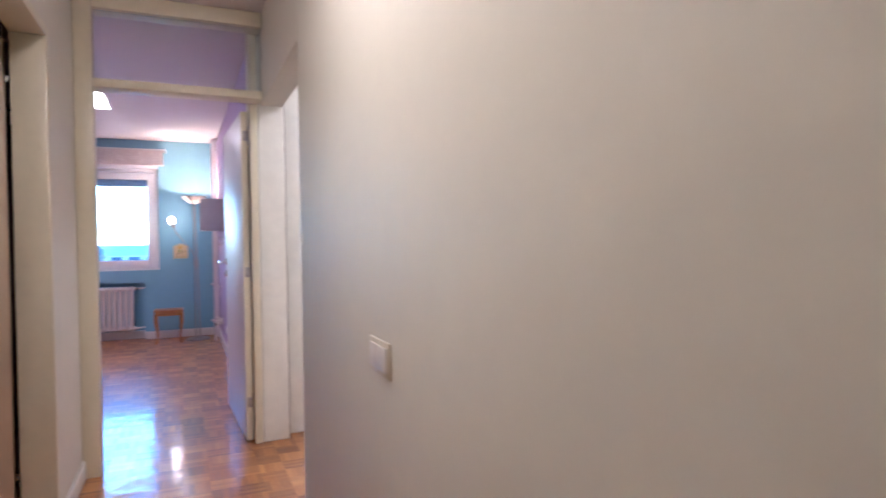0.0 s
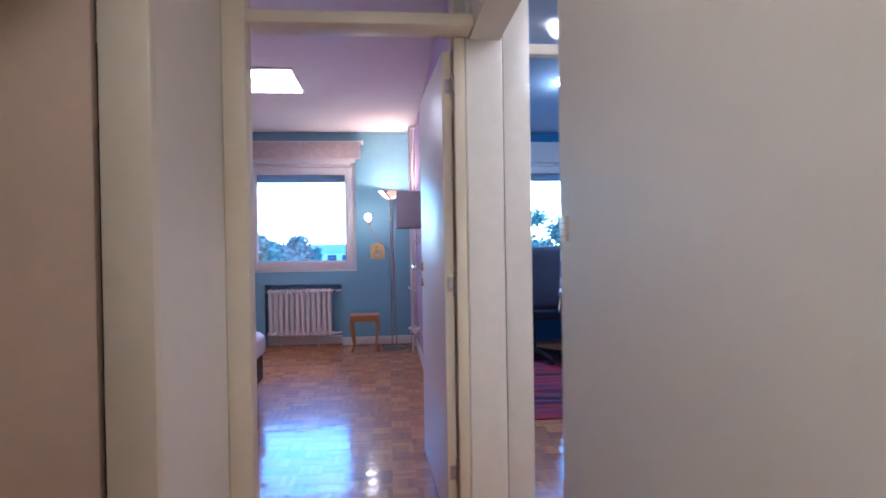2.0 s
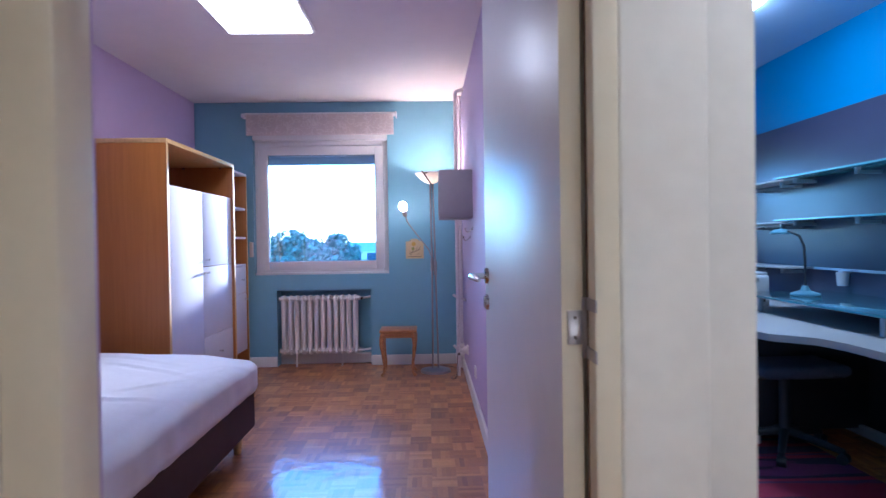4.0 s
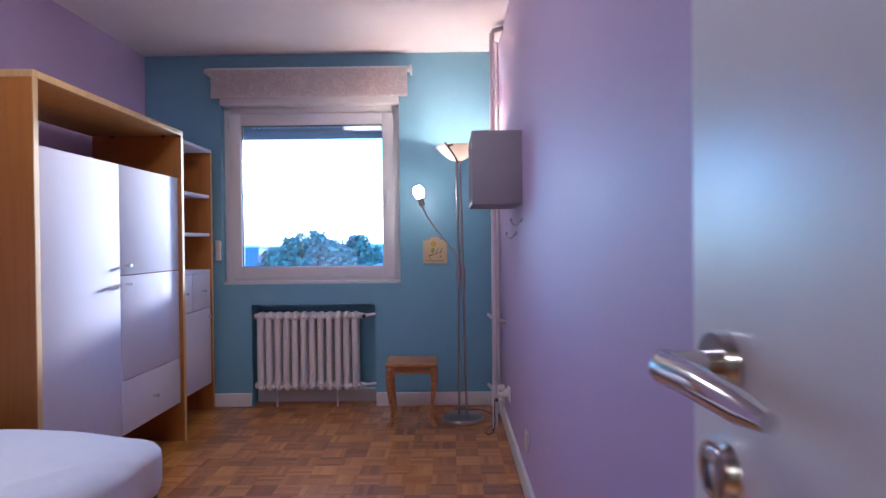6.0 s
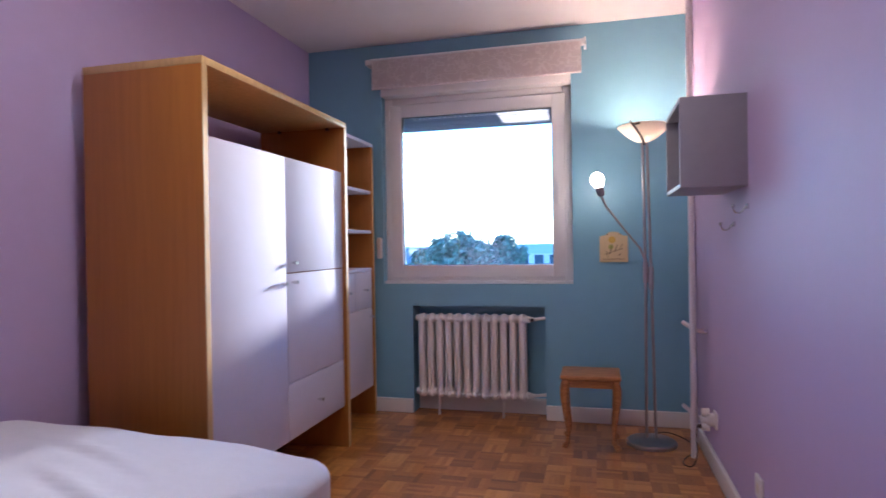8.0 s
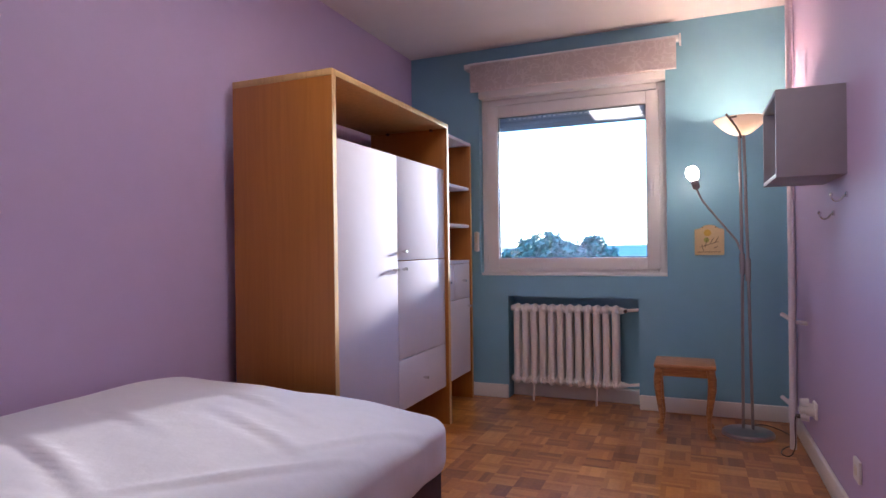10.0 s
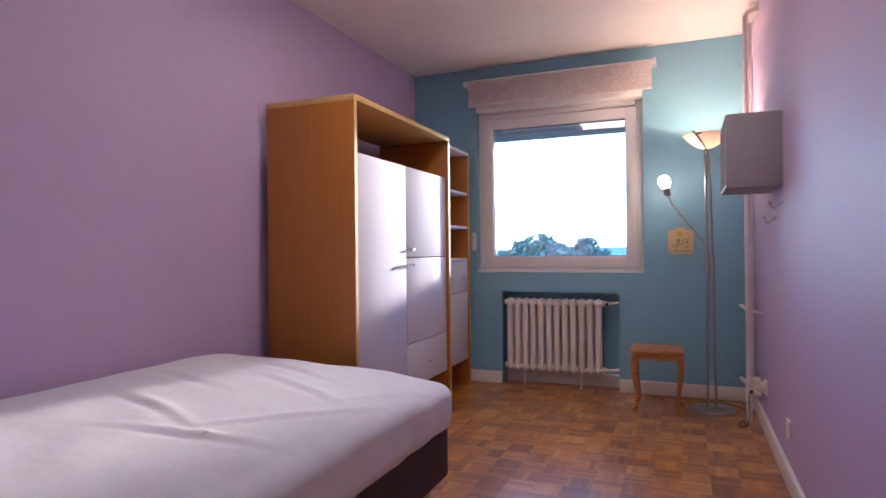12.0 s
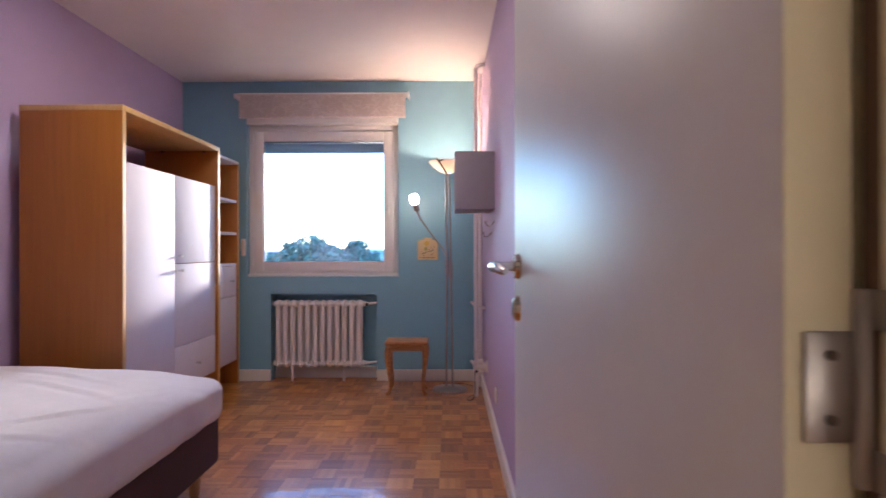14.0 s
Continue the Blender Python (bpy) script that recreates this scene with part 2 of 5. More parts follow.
BLACK_CAB = mat("black_cabinet", (0.012, 0.013, 0.022), 0.4, vary=0.1)
CAB_TRIM = mat("aluminium_trim", (0.45, 0.47, 0.52), 0.45, 0.5)
PRINTER = mat("printer_plastic", (0.55, 0.56, 0.58), 0.45, vary=0.03)
DARK_PRINT = mat("dark_print", (0.05, 0.05, 0.06), 0.6)
BLUE_LAMP = mat("blue_grey_plastic", (0.13, 0.27, 0.36), 0.35, vary=0.04)
RED_PAPER = mat("red_folder", (0.30, 0.03, 0.03), 0.6)
PANE = pane_glass("window_glass", (0.96, 0.99, 1.0))
DESK_GLASS = mat("green_tempered_glass", (0.06, 0.17, 0.21), 0.06, vary=0.03, coat=0.5)
SHELF_GLASS = mat("frosted_shelf_glass", (0.16, 0.36, 0.42), 0.2, vary=0.04)
BOWL_GLASS = shade_glass("frosted_bowl_glass", (0.88, 0.80, 0.72), 0.16)
SHUTTER = mat("grey_blue_shutter", (0.16, 0.20, 0.27), 0.5, vary=0.05)
SUBFLOOR = mat("dark_joint", (0.05, 0.02, 0.008), 0.8)
PLAQUE = mat("cream_plaque", (0.66, 0.50, 0.28), 0.5, vary=0.08, scale=20)
YELLOW = mat("yellow_paint", (0.60, 0.36, 0.06), 0.6)
GREEN = mat("green_paint", (0.35, 0.36, 0.08), 0.6)
INK = mat("brown_ink", (0.14, 0.08, 0.05), 0.7)
COAT = mat("dark_red_coat_cloth", (0.05, 0.015, 0.012), 0.9, vary=0.4, scale=20)
# Distance haze is mixed into this paler, bluish leaf green.
HAZED_LEAVES = foliage("hazed_leaves", (0.10, 0.18, 0.14))
BARK = mat("bark", (0.12, 0.09, 0.06), 0.9, vary=0.3)
GRASS = mat("distant_grass", (0.06, 0.10, 0.04), 0.9, vary=0.3, scale=0.05)
BLUE_CLAD = mat("blue_grey_cladding", (0.16, 0.24, 0.34), 0.6, vary=0.06, scale=0.6)
PALE_WALL = mat("pale_render", (0.6, 0.58, 0.55), 0.8, vary=0.05, scale=0.4)
TEAL_ROOF = mat("turquoise_sheet_roof", (0.34, 0.45, 0.47), 0.5, vary=0.05, scale=0.5)
DARK_GLASS = mat("dark_window_glass", (0.06, 0.09, 0.12), 0.1)
RUG = stripes("striped_rug_wool")
LACE = lace("lace_blind_cloth")
PANEL_LIGHT = glow("led_panel_diffuser", (1.0, 0.93, 0.92), PANEL_GLOW)
STUDY_LIGHT = glow("study_lamp_diffuser", (0.80, 0.90, 1.0), STUDY_GLOW)
HALL_LIGHT = glow("unseen_hall_lamp_glow", (1.0, 0.90, 0.80), HALL_GLOW)
# Added fill: stands in for whatever lights the pier from the lobby.
LOBBY_FILL = glow("lobby_fill_glow", (1.0, 0.97, 0.96), HALL_GLOW * 0.7)
BULB_LIGHT = glow("reading_bulb_glass", (1.0, 0.86, 0.72), BULB_GLOW)
PINK_BULB = glow("halogen_bulb", (1.0, 0.80, 0.66), 10)


# ---------------------------------------------------------------- mesh helpers
def box(bm, x0, x1, y0, y1, z0, z1, bevel=0.0, seg=2):
    m = Matrix.Translation(((x0 + x1) / 2, (y0 + y1) / 2, (z0 + z1) / 2)) @ Matrix.Diagonal((x1 - x0, y1 - y0, z1 - z0, 1))
    made = bmesh.ops.create_cube(bm, size=1, matrix=m)["verts"]
    if bevel:
        edges = list({e for v in made for e in v.link_edges})
        bmesh.ops.bevel(bm, geom=edges, offset=bevel, segments=seg, affect="EDGES", profile=0.5)
    return bm


def cyl(bm, a, b, r, r2=None, seg=20):
    """A rod from a to b."""
    a, b = Vector(a), Vector(b)
    m = Matrix.Translation((a + b) / 2) @ (b - a).to_track_quat("Z", "Y").to_matrix().to_4x4()
    bmesh.ops.create_cone(bm, cap_ends=True, segments=seg, radius1=r, radius2=r if r2 is None else r2, depth=(b - a).length, matrix=m)
    return bm


def lathe(bm, profile, centre, seg=40):
    """Turns (radius, height) pairs round the upright axis through centre."""
    rings = [[bm.verts.new((centre[0] + r * math.cos(2 * math.pi * k / seg), centre[1] + r * math.sin(2 * math.pi * k / seg), centre[2] + h)) for k in range(seg)] for r, h in profile]
    for low, high in zip(rings, rings[1:]):
        for k in range(seg):
            bm.faces.new((low[k], low[(k + 1) % seg], high[(k + 1) % seg], high[k]))
    for ring, flip in ((rings[0], True), (rings[-1], False)):
        if (ring[0].co - ring[seg // 2].co).length > 1e-4:
            bm.faces.new(list(reversed(ring)) if flip else ring)
    return bm


def tube(bm, points, r, seg=10):
    """A bent rod through points; r is one radius, or one for each point."""
    pts = [Vector(p) for p in points]
    rad = r if isinstance(r, (list, tuple)) else [r] * len(pts)
    rings = []
    for i, p in enumerate(pts):
        way = (pts[min(i + 1, len(pts) - 1)] - pts[max(i - 1, 0)]).normalized()
        side = way.cross(Vector((0.31, 0.95, 0.05))).normalized()
        up = side.cross(way)
        rings.append([bm.verts.new(p + rad[i] * (math.cos(2 * math.pi * k / seg) * side + math.sin(2 * math.pi * k / seg) * up)) for k in range(seg)])
    for low, high in zip(rings, rings[1:]):
        for k in range(seg):
            bm.faces.new((low[k], low[(k + 1) % seg], high[(k + 1) % seg], high[k]))
    bm.faces.new(list(reversed(rings[0])))
    bm.faces.new(rings[-1])
    return bm


def B(*args, **kw):
    return box(bmesh.new(), *args, **kw)


def mesh_of(name, bm, material, smooth=True):
    me = bpy.data.meshes.new(name)
    bmesh.ops.recalc_face_normals(bm, faces=bm.faces)
    bm.to_mesh(me)
    bm.free()
    me.materials.append(material)
    if smooth:
        me.polygons.foreach_set("use_smooth", [True] * len(me.polygons))
        me.set_sharp_from_angle(angle=radians(35))
    return me


def part(name, bm, material, parent=None, label="", smooth=True):
    """One mesh object, under a thing or a part."""
    ob = new(name, mesh_of(name, bm, material, smooth))
    if parent:
        ob.parent = parent
        if parent.data is None:
            ob.matrix_parent_inverse = parent.matrix_basis.inverted()
    return tagged(ob, label)


def thing(name, at, label, category, group=""):
    ob = new(name)
    ob.empty_display_size = 0.05
    ob.matrix_basis = Matrix.Translation(at)
    return tagged(ob, label, category, group)


def setting(name, bm, material, label, category):
    return tagged(part(name, bm, material), label, category, kind="structure")


# ---------------------------------------------------------------- the plan
H = 2.6                       # ceiling
BX0, BX1 = -2.14, 0.462       # bedroom side walls
FAR = 8.56                    # inner face of the window wall
DW0, DW1 = 3.70, 3.84         # wall with the two room doors
SX0, SX1 = 0.56, 2.85         # study side walls
HX0, HX1 = -0.49, 0.475       # hall side walls
HY0 = -2.2                    # hall end behind
OPEN0 = 2.395                 # opening in the hall's wall towards the study
VX1 = 1.85                    # lobby end before the study

# window wall, bedroom side, with window opening and radiator niche
WX0, WX1, WZ0, WZ1 = -1.58, -0.262, 0.905, 2.24
NX0, NX1, NZ1 = -1.37, -0.45, 0.752
bm = bmesh.new()
xs, zs = [BX0 - 0.15, WX0, NX0, NX1, WX1, 0.5], [0, NZ1, WZ0, WZ1, H]
for i in range(5):
    for j in range(4):
        is_window = xs[i] >= WX0 - 1e-6 and xs[i + 1] <= WX1 + 1e-6 and j == 2
        is_niche = i == 2 and j == 0
        if not is_window:
            box(bm, xs[i], xs[i + 1], FAR + (0.17 if is_niche else 0), FAR + 0.3, zs[j], zs[j + 1])
bmesh.ops.remove_doubles(bm, verts=bm.verts, dist=1e-5)
setting("wall_north", bm, TEAL, "teal blue painted window wall with radiator niche", "wall")

SWX0, SWX1, SWZ0, SWZ1 = 1.27, 2.59, 0.985, 2.24
bm = bmesh.new()
box(bm, 0.5, SWX0, FAR, FAR + 0.3, 0, H)
box(bm, SWX1, SX1 + 0.15, FAR, FAR + 0.3, 0, H)
box(bm, SWX0, SWX1, FAR, FAR + 0.3, 0, SWZ0)
box(bm, SWX0, SWX1, FAR, FAR + 0.3, SWZ1, H)
setting("wall_north_study", bm, BLUE, "bright blue painted study window wall", "wall")

setting("wall_west", B(BX0 - 0.15, BX0, DW1, FAR, 0, H), LILAC, "lilac painted bedroom side wall", "wall")
setting("wall_between", B(BX1, 0.50, DW1, FAR, 0, H), LILAC, "lilac painted bedroom wall beside the door", "wall")
setting("wall_study_west", B(0.503, SX0, DW1, FAR, 0, H), BLUE, "blue painted study wall", "wall")
setting("wall_study_east", B(SX1, SX1 + 0.15, DW0, FAR, 0, H), BLUE, "bright blue painted study wall behind the desk", "wall")
setting("wall_bedroom_south", B(BX0 - 0.15, -0.53, DW0 + 0.03, DW1, 0, H), LILAC, "lilac painted bedroom wall with the door", "wall")
setting("wall_hall_front", B(-0.62, -0.53, DW0, DW0 + 0.027, 0, H), WHITE_WALL, "off-white hall wall beside the bedroom door", "wall")
setting("wall_pier", B(0.4565, 0.616, DW0 - 0.02, DW1 - 0.003, 0, H, bevel=0.008, seg=3), PALE_CREAM, "white painted pier between two doors", "wall")
setting("wall_study_south", B(1.64, SX1, DW0, DW1, 0, H), WHITE_WALL, "off-white wall beside the study door", "wall")

bm = bmesh.new()
box(bm, HX1, HX1 + 0.13, HY0, OPEN0, 0, H, bevel=0.006)
setting("wall_hall_east", bm, WHITE_WALL, "off-white painted hall wall with a light switch", "wall")
setting("lintel_1", B(HX1, HX1 + 0.13, OPEN0, DW0 - 0.02, 2.085, H), WHITE_WALL, "off-white lintel over the lobby opening", "lintel")
setting("wall_lobby_south", B(HX1 + 0.13, VX1 + 0.1, OPEN0 - 0.24, OPEN0 - 0.12, 0, H), WHITE_WALL, "off-white lobby wall", "wall")
setting("wall_lobby_east", B(VX1, VX1 + 0.1, OPEN0 - 0.12, DW0, 0, H), WHITE_WALL, "off-white lobby wall", "wall")

CL0, CL1 = 1.80, 2.80
setting("wall_hall_west", B(HX0 - 0.12, HX0, HY0, CL0, 0, H), WHITE_WALL, "off-white painted hall wall before the closet", "wall")
setting("wall_hall_west_end", B(HX0 - 0.12, HX0, CL1 + 0.05, 3.60, 0, H), WHITE_WALL, "off-white painted hall wall between closet and bedroom", "wall")
setting("wall_hall_return", B(HX0 - 0.12, HX0 - 0.04, 3.60, DW0, 0, H), WHITE_WALL, "off-white wall return behind the door frame", "wall")
setting("lintel_2", B(HX0 - 0.12, HX0, CL0, CL1 + 0.05, 2.16, H), WHITE_WALL, "off-white lintel over the closet", "lintel")
bm = bmesh.new()
box(bm, -1.75, -1.65, 1.55, DW0 + 0.03, 0, H)
box(bm, -1.65, HX0 - 0.12, 1.55, 1.65, 0, H)
box(bm, -1.65, -0.62, 3.60, 3.70, 0, H)
setting("wall_closet", bm, WHITE_WALL, "off-white closet walls", "wall")
setting("wall_hall_south", B(HX0 - 0.12, HX1 + 0.13, HY0 - 0.12, HY0, 0, H), WHITE_WALL, "off-white hall end wall", "wall")

setting("ceiling", B(BX0 - 0.15, 0.5, DW1 - 0.05, FAR + 0.3, H, H + 0.2), CEILING, "white painted bedroom ceiling", "ceiling")
setting("ceiling_study", B(0.5, SX1 + 0.15, DW1 - 0.05, FAR + 0.3, H, H + 0.2), STUDY_CEILING, "pale blue study ceiling", "ceiling")
setting("ceiling_hall", B(-1.8, SX1 + 0.15, HY0 - 0.12, DW1 - 0.05, H, H + 0.2), CEILING, "white painted hall ceiling", "ceiling")
floor = setting("floor", B(-2.4, 3.1, HY0 - 0.2, FAR + 0.3, -0.15, -0.004), SUBFLOOR, "lacquered mosaic parquet floor in brown oak tones", "floor")


def skirting(name, x0, x1, y0, y1, label="white painted wooden skirting board"):
    bm = bmesh.new()
    box(bm, x0, x1, y0, y1, 0, 0.10, bevel=0.007, seg=3)
    setting(name, bm, WHITE, label, "skirting board")


skirting("baseboard", BX0 + 0.022, NX0 - 0.002, FAR - 0.02, FAR)
skirting("baseboard", NX1 + 0.002, BX1 - 0.022, FAR - 0.02, FAR)
skirting("baseboard", NX0 + 0.003, NX1 - 0.003, FAR + 0.115, FAR + 0.168)
skirting("baseboard", BX1 - 0.02, BX1, DW1 + 0.5, FAR)
skirting("baseboard", BX0, BX0 + 0.02, DW1, FAR)
skirting("baseboard", HX0, HX0 + 0.018, CL1 + 0.06, 3.499)
skirting("baseboard", SX1 - 0.02, SX1, DW1, FAR)
skirting("baseboard", SX0, SX0 + 0.02, DW1 + 0.9, FAR)


# ---------------------------------------------------------------- doors
def door_frame(name, x0, x1, jl, jr, label, material, y0=DW0 - 0.03, y1=DW1 + 0.012):
    """A frame with a glazed light above the transom; jl and jr are the widths of the two jambs."""
    f = tagged(thing(name, (x0, y0, 0), label, "door frame"), kind="structure")
    part("jamb", B(x0 - jl, x0, y0, y1, 0, H - 0.003, bevel=0.006), material, f)
    part("jamb", B(x1, x1 + jr, y0, y1, 0, H - 0.003, bevel=0.006), material, f)
    part("transom", B(x0, x1, y0 + 0.01, y1 - 0.02, 2.065, 2.112, bevel=0.005), material, f)
    part("head", B(x0, x1, y0, y1, 2.50, H - 0.003, bevel=0.006), material, f)
    part("stop", B(x0, x0 + 0.004, y0 + 0.05, y1 - 0.05, 0, 2.062, bevel=0.003), material, f)
    g = part("fanlight_pane", B(x0 + 0.001, x1 - 0.001, y0 + 0.08, y0 + 0.084, 2.113, 2.499), PANE, f, "clear glass fanlight")
    g.visible_shadow = False
    return f


bed_frame = tagged(thing("door_frame_1", (-0.401, 3.5, 0), "cream painted bedroom door frame with glazed fanlight", "door frame"), kind="structure")
part("jamb", B(HX0 + 0.001, -0.401, 3.50, 3.60, 0, H - 0.003, bevel=0.006), CREAM, bed_frame)
part("jamb", B(0.408, 0.454, DW0 - 0.03, DW1 + 0.012, 0, H - 0.003, bevel=0.006), CREAM, bed_frame)
part("transom", B(-0.401, 0.47, 3.52, 3.672, 2.088, 2.135, bevel=0.005), CREAM, bed_frame)
part("head", B(-0.401, 0.47, 3.52, 3.672, 2.51, H - 0.003, bevel=0.006), CREAM, bed_frame)
# Dark strip on the jamb paints the shade in the hinge gap.
part("gap_shade", B(0.4065, 0.4079, 3.711, 3.7235, 0, 2.06), INK, bed_frame, "dark strip for the shade in the gap beside the hinged edge")
g = part("fanlight_pane", B(-0.400, 0.469, 3.56, 3.564, 2.136, 2.509), PANE, bed_frame, "clear glass fanlight")
g.visible_shadow = False
study_frame = door_frame("door_frame_2", 0.757, 1.58, 0.135, 0.06, "off-white painted study door frame with glazed fanlight", PALE_CREAM, y0=DW0 + 0.082, y1=DW1 + 0.03)


# Dark strip set in the groove, its colour standing for the shade.
tagged(part("trim", B(0.6165, 0.6215, DW0 + 0.0, DW0 + 0.06, 0, H - 0.004), INK), "thin dark strip for the shaded groove between pier and study frame", "trim", kind="structure")


def lever(parent, at, side, spin):
    """A lever handle with its rose and a lock rose under it; side is the way out of the leaf."""
    m = Matrix.Translation(at) @ Matrix.Rotation(spin, 4, "Z")
    bm = bmesh.new()
    cyl(bm, (0, 0, 0), (0.010 * side, 0, 0), 0.027, 0.024, seg=28)
    cyl(bm, (0.009 * side, 0, 0), (0.05 * side, 0, 0), 0.010)
    tube(bm, [(0.045 * side, 0.004, 0), (0.055 * side, -0.02, 0), (0.055 * side, -0.07, 0.001), (0.05 * side, -0.118, -0.003), (0.047 * side, -0.142, -0.005)], [0.011, 0.0125, 0.012, 0.0105, 0.006], 14)
    bm.transform(m)
    h = part("handle", bm, CHROME, parent, "satin chrome lever handle")
    bm = bmesh.new()
    cyl(bm, (0, 0, -0.088), (0.009 * side, 0, -0.088), 0.027, 0.024, seg=28)
    box(bm, *sorted((0.007 * side, 0.014 * side)), -0.009, 0.009, -0.107, -0.069, bevel=0.003)
    bm.transform(m)
    part("lock_rose", bm, CHROME, parent, "satin chrome keyhole plate")
    bm = bmesh.new()
    s0, s1 = sorted((0.0138 * side, 0.0148 * side))
    box(bm, s0, s1, -0.004, 0.004, -0.100, -0.078)
    bm.transform(m)
    part("keyhole", bm, DARK_PRINT, parent)


HINGE = Vector((0.401, 3.726, 0))
SWING = math.atan2(-0.043, 0.97)
door_1 = tagged(thing("door_1", HINGE, "white painted flush bedroom door, standing open", "door"), kind="structure")
leaf_at = Matrix.Translation(HINGE) @ Matrix.Rotation(-SWING, 4, "Z")
bm = B(-0.04, 0.0, 0.0, 0.97, 0.012, 2.05, bevel=0.003)
bm.transform(leaf_at)
part("leaf", bm, LEAF, door_1, "white painted flush door leaf")
bm = B(-0.0395, -0.0005, -0.0025, -0.0003, 0.014, 2.048)
bm.transform(leaf_at)
part("leaf_edge", bm, CREAM, door_1, "cream painted door edge")
lever(door_1, leaf_at @ Vector((-0.04, 0.915, 1.10)), -1, -SWING)
lever(door_1, leaf_at @ Vector((0.0, 0.915, 1.10)), 1, -SWING)
for hz in (0.25, 1.058, 1.90):
    bm = bmesh.new()
    box(bm, -0.03, 0.002, -0.0065, -0.0028, hz - 0.031, hz + 0.031, bevel=0.001)
    bm.transform(leaf_at)
    plate = part("hinge", bm, STEEL, door_1, "worn steel door hinge")
    for zz in (-0.018, 0.018):
        bm = cyl(bmesh.new(), (-0.016, -0.0088, hz + zz), (-0.016, -0.006, hz + zz), 0.003, seg=12)
        bm.transform(leaf_at)
        part("screw", bm, DARK_METAL, plate)
    bm = cyl(bmesh.new(), (0.002, -0.008, hz - 0.055), (0.002, -0.008, hz + 0.055), 0.0055, seg=14)
    bm.transform(leaf_at)
    part("pin", bm, STEEL, plate)
    for zz in (-0.044, 0.044):
        part("strap", B(0.4045, 0.4078, 3.655, 3.722, hz + zz - 0.011, hz + zz + 0.011, bevel=0.001), STEEL, plate)

# closet frame and its leaf, swung inwards
cf = tagged(thing("door_frame_3", (HX0 - 0.1, CL1, 0), "cream painted closet door frame", "door frame"), kind="structure")
part("jamb", B(HX0 - 0.125, HX0 + 0.006, CL1, CL1 + 0.05, 0, 2.16, bevel=0.006), CREAM, cf)
part("jamb", B(HX0 - 0.125, HX0 + 0.006, CL0, CL0 + 0.03, 0, 2.16, bevel=0.006), CREAM, cf)
part("head", B(HX0 - 0.125, HX0 + 0.006, CL0 + 0.03, CL1, 2.115, 2.16, bevel=0.006), CREAM, cf)
door_3 = tagged(thing("door_3", (-0.65, CL1 + 0.04, 0), "off-white closet door, opened inwards", "door"), kind="structure")
part("leaf", B(-1.40, -0.642, CL1 + 0.028, CL1 + 0.06, 0.015, 2.10, bevel=0.003), CLOSET_LEAF, door_3)
for hz in (0.28, 1.93):
    part("hinge", cyl(bmesh.new(), (-0.632, CL1 + 0.03, hz - 0.012), (-0.632, CL1 + 0.03, hz + 0.012), 0.008), CHROME, door_3, "steel hinge")
coat = tagged(part("coat", B(-1.35, -0.72, 2.95, 3.45, 0.35, 1.85, bevel=0.06), COAT), "dark reddish winter coat hanging in the closet", "coat")
rail = tagged(part("clothes_rail", cyl(bmesh.new(), (-1.65, 3.2, 1.88), (-0.61, 3.2, 1.88), 0.014), CHROME), "steel clothes rail across the closet", "clothes rail")
shelf = tagged(part("closet_shelf", B(-1.65, -0.62, 2.90, 3.59, 2.10, 2.125, bevel=0.002), WHITE), "white closet shelf above the rail", "shelf")
bm = bmesh.new()
box(bm, -0.80, -0.69, 2.93, 3.05, 2.127, 2.22, bevel=0.02)
tagged(part("shelf_bag", bm, BLACK_CLOTH), "small dark cloth bag on the closet shelf", "bag")


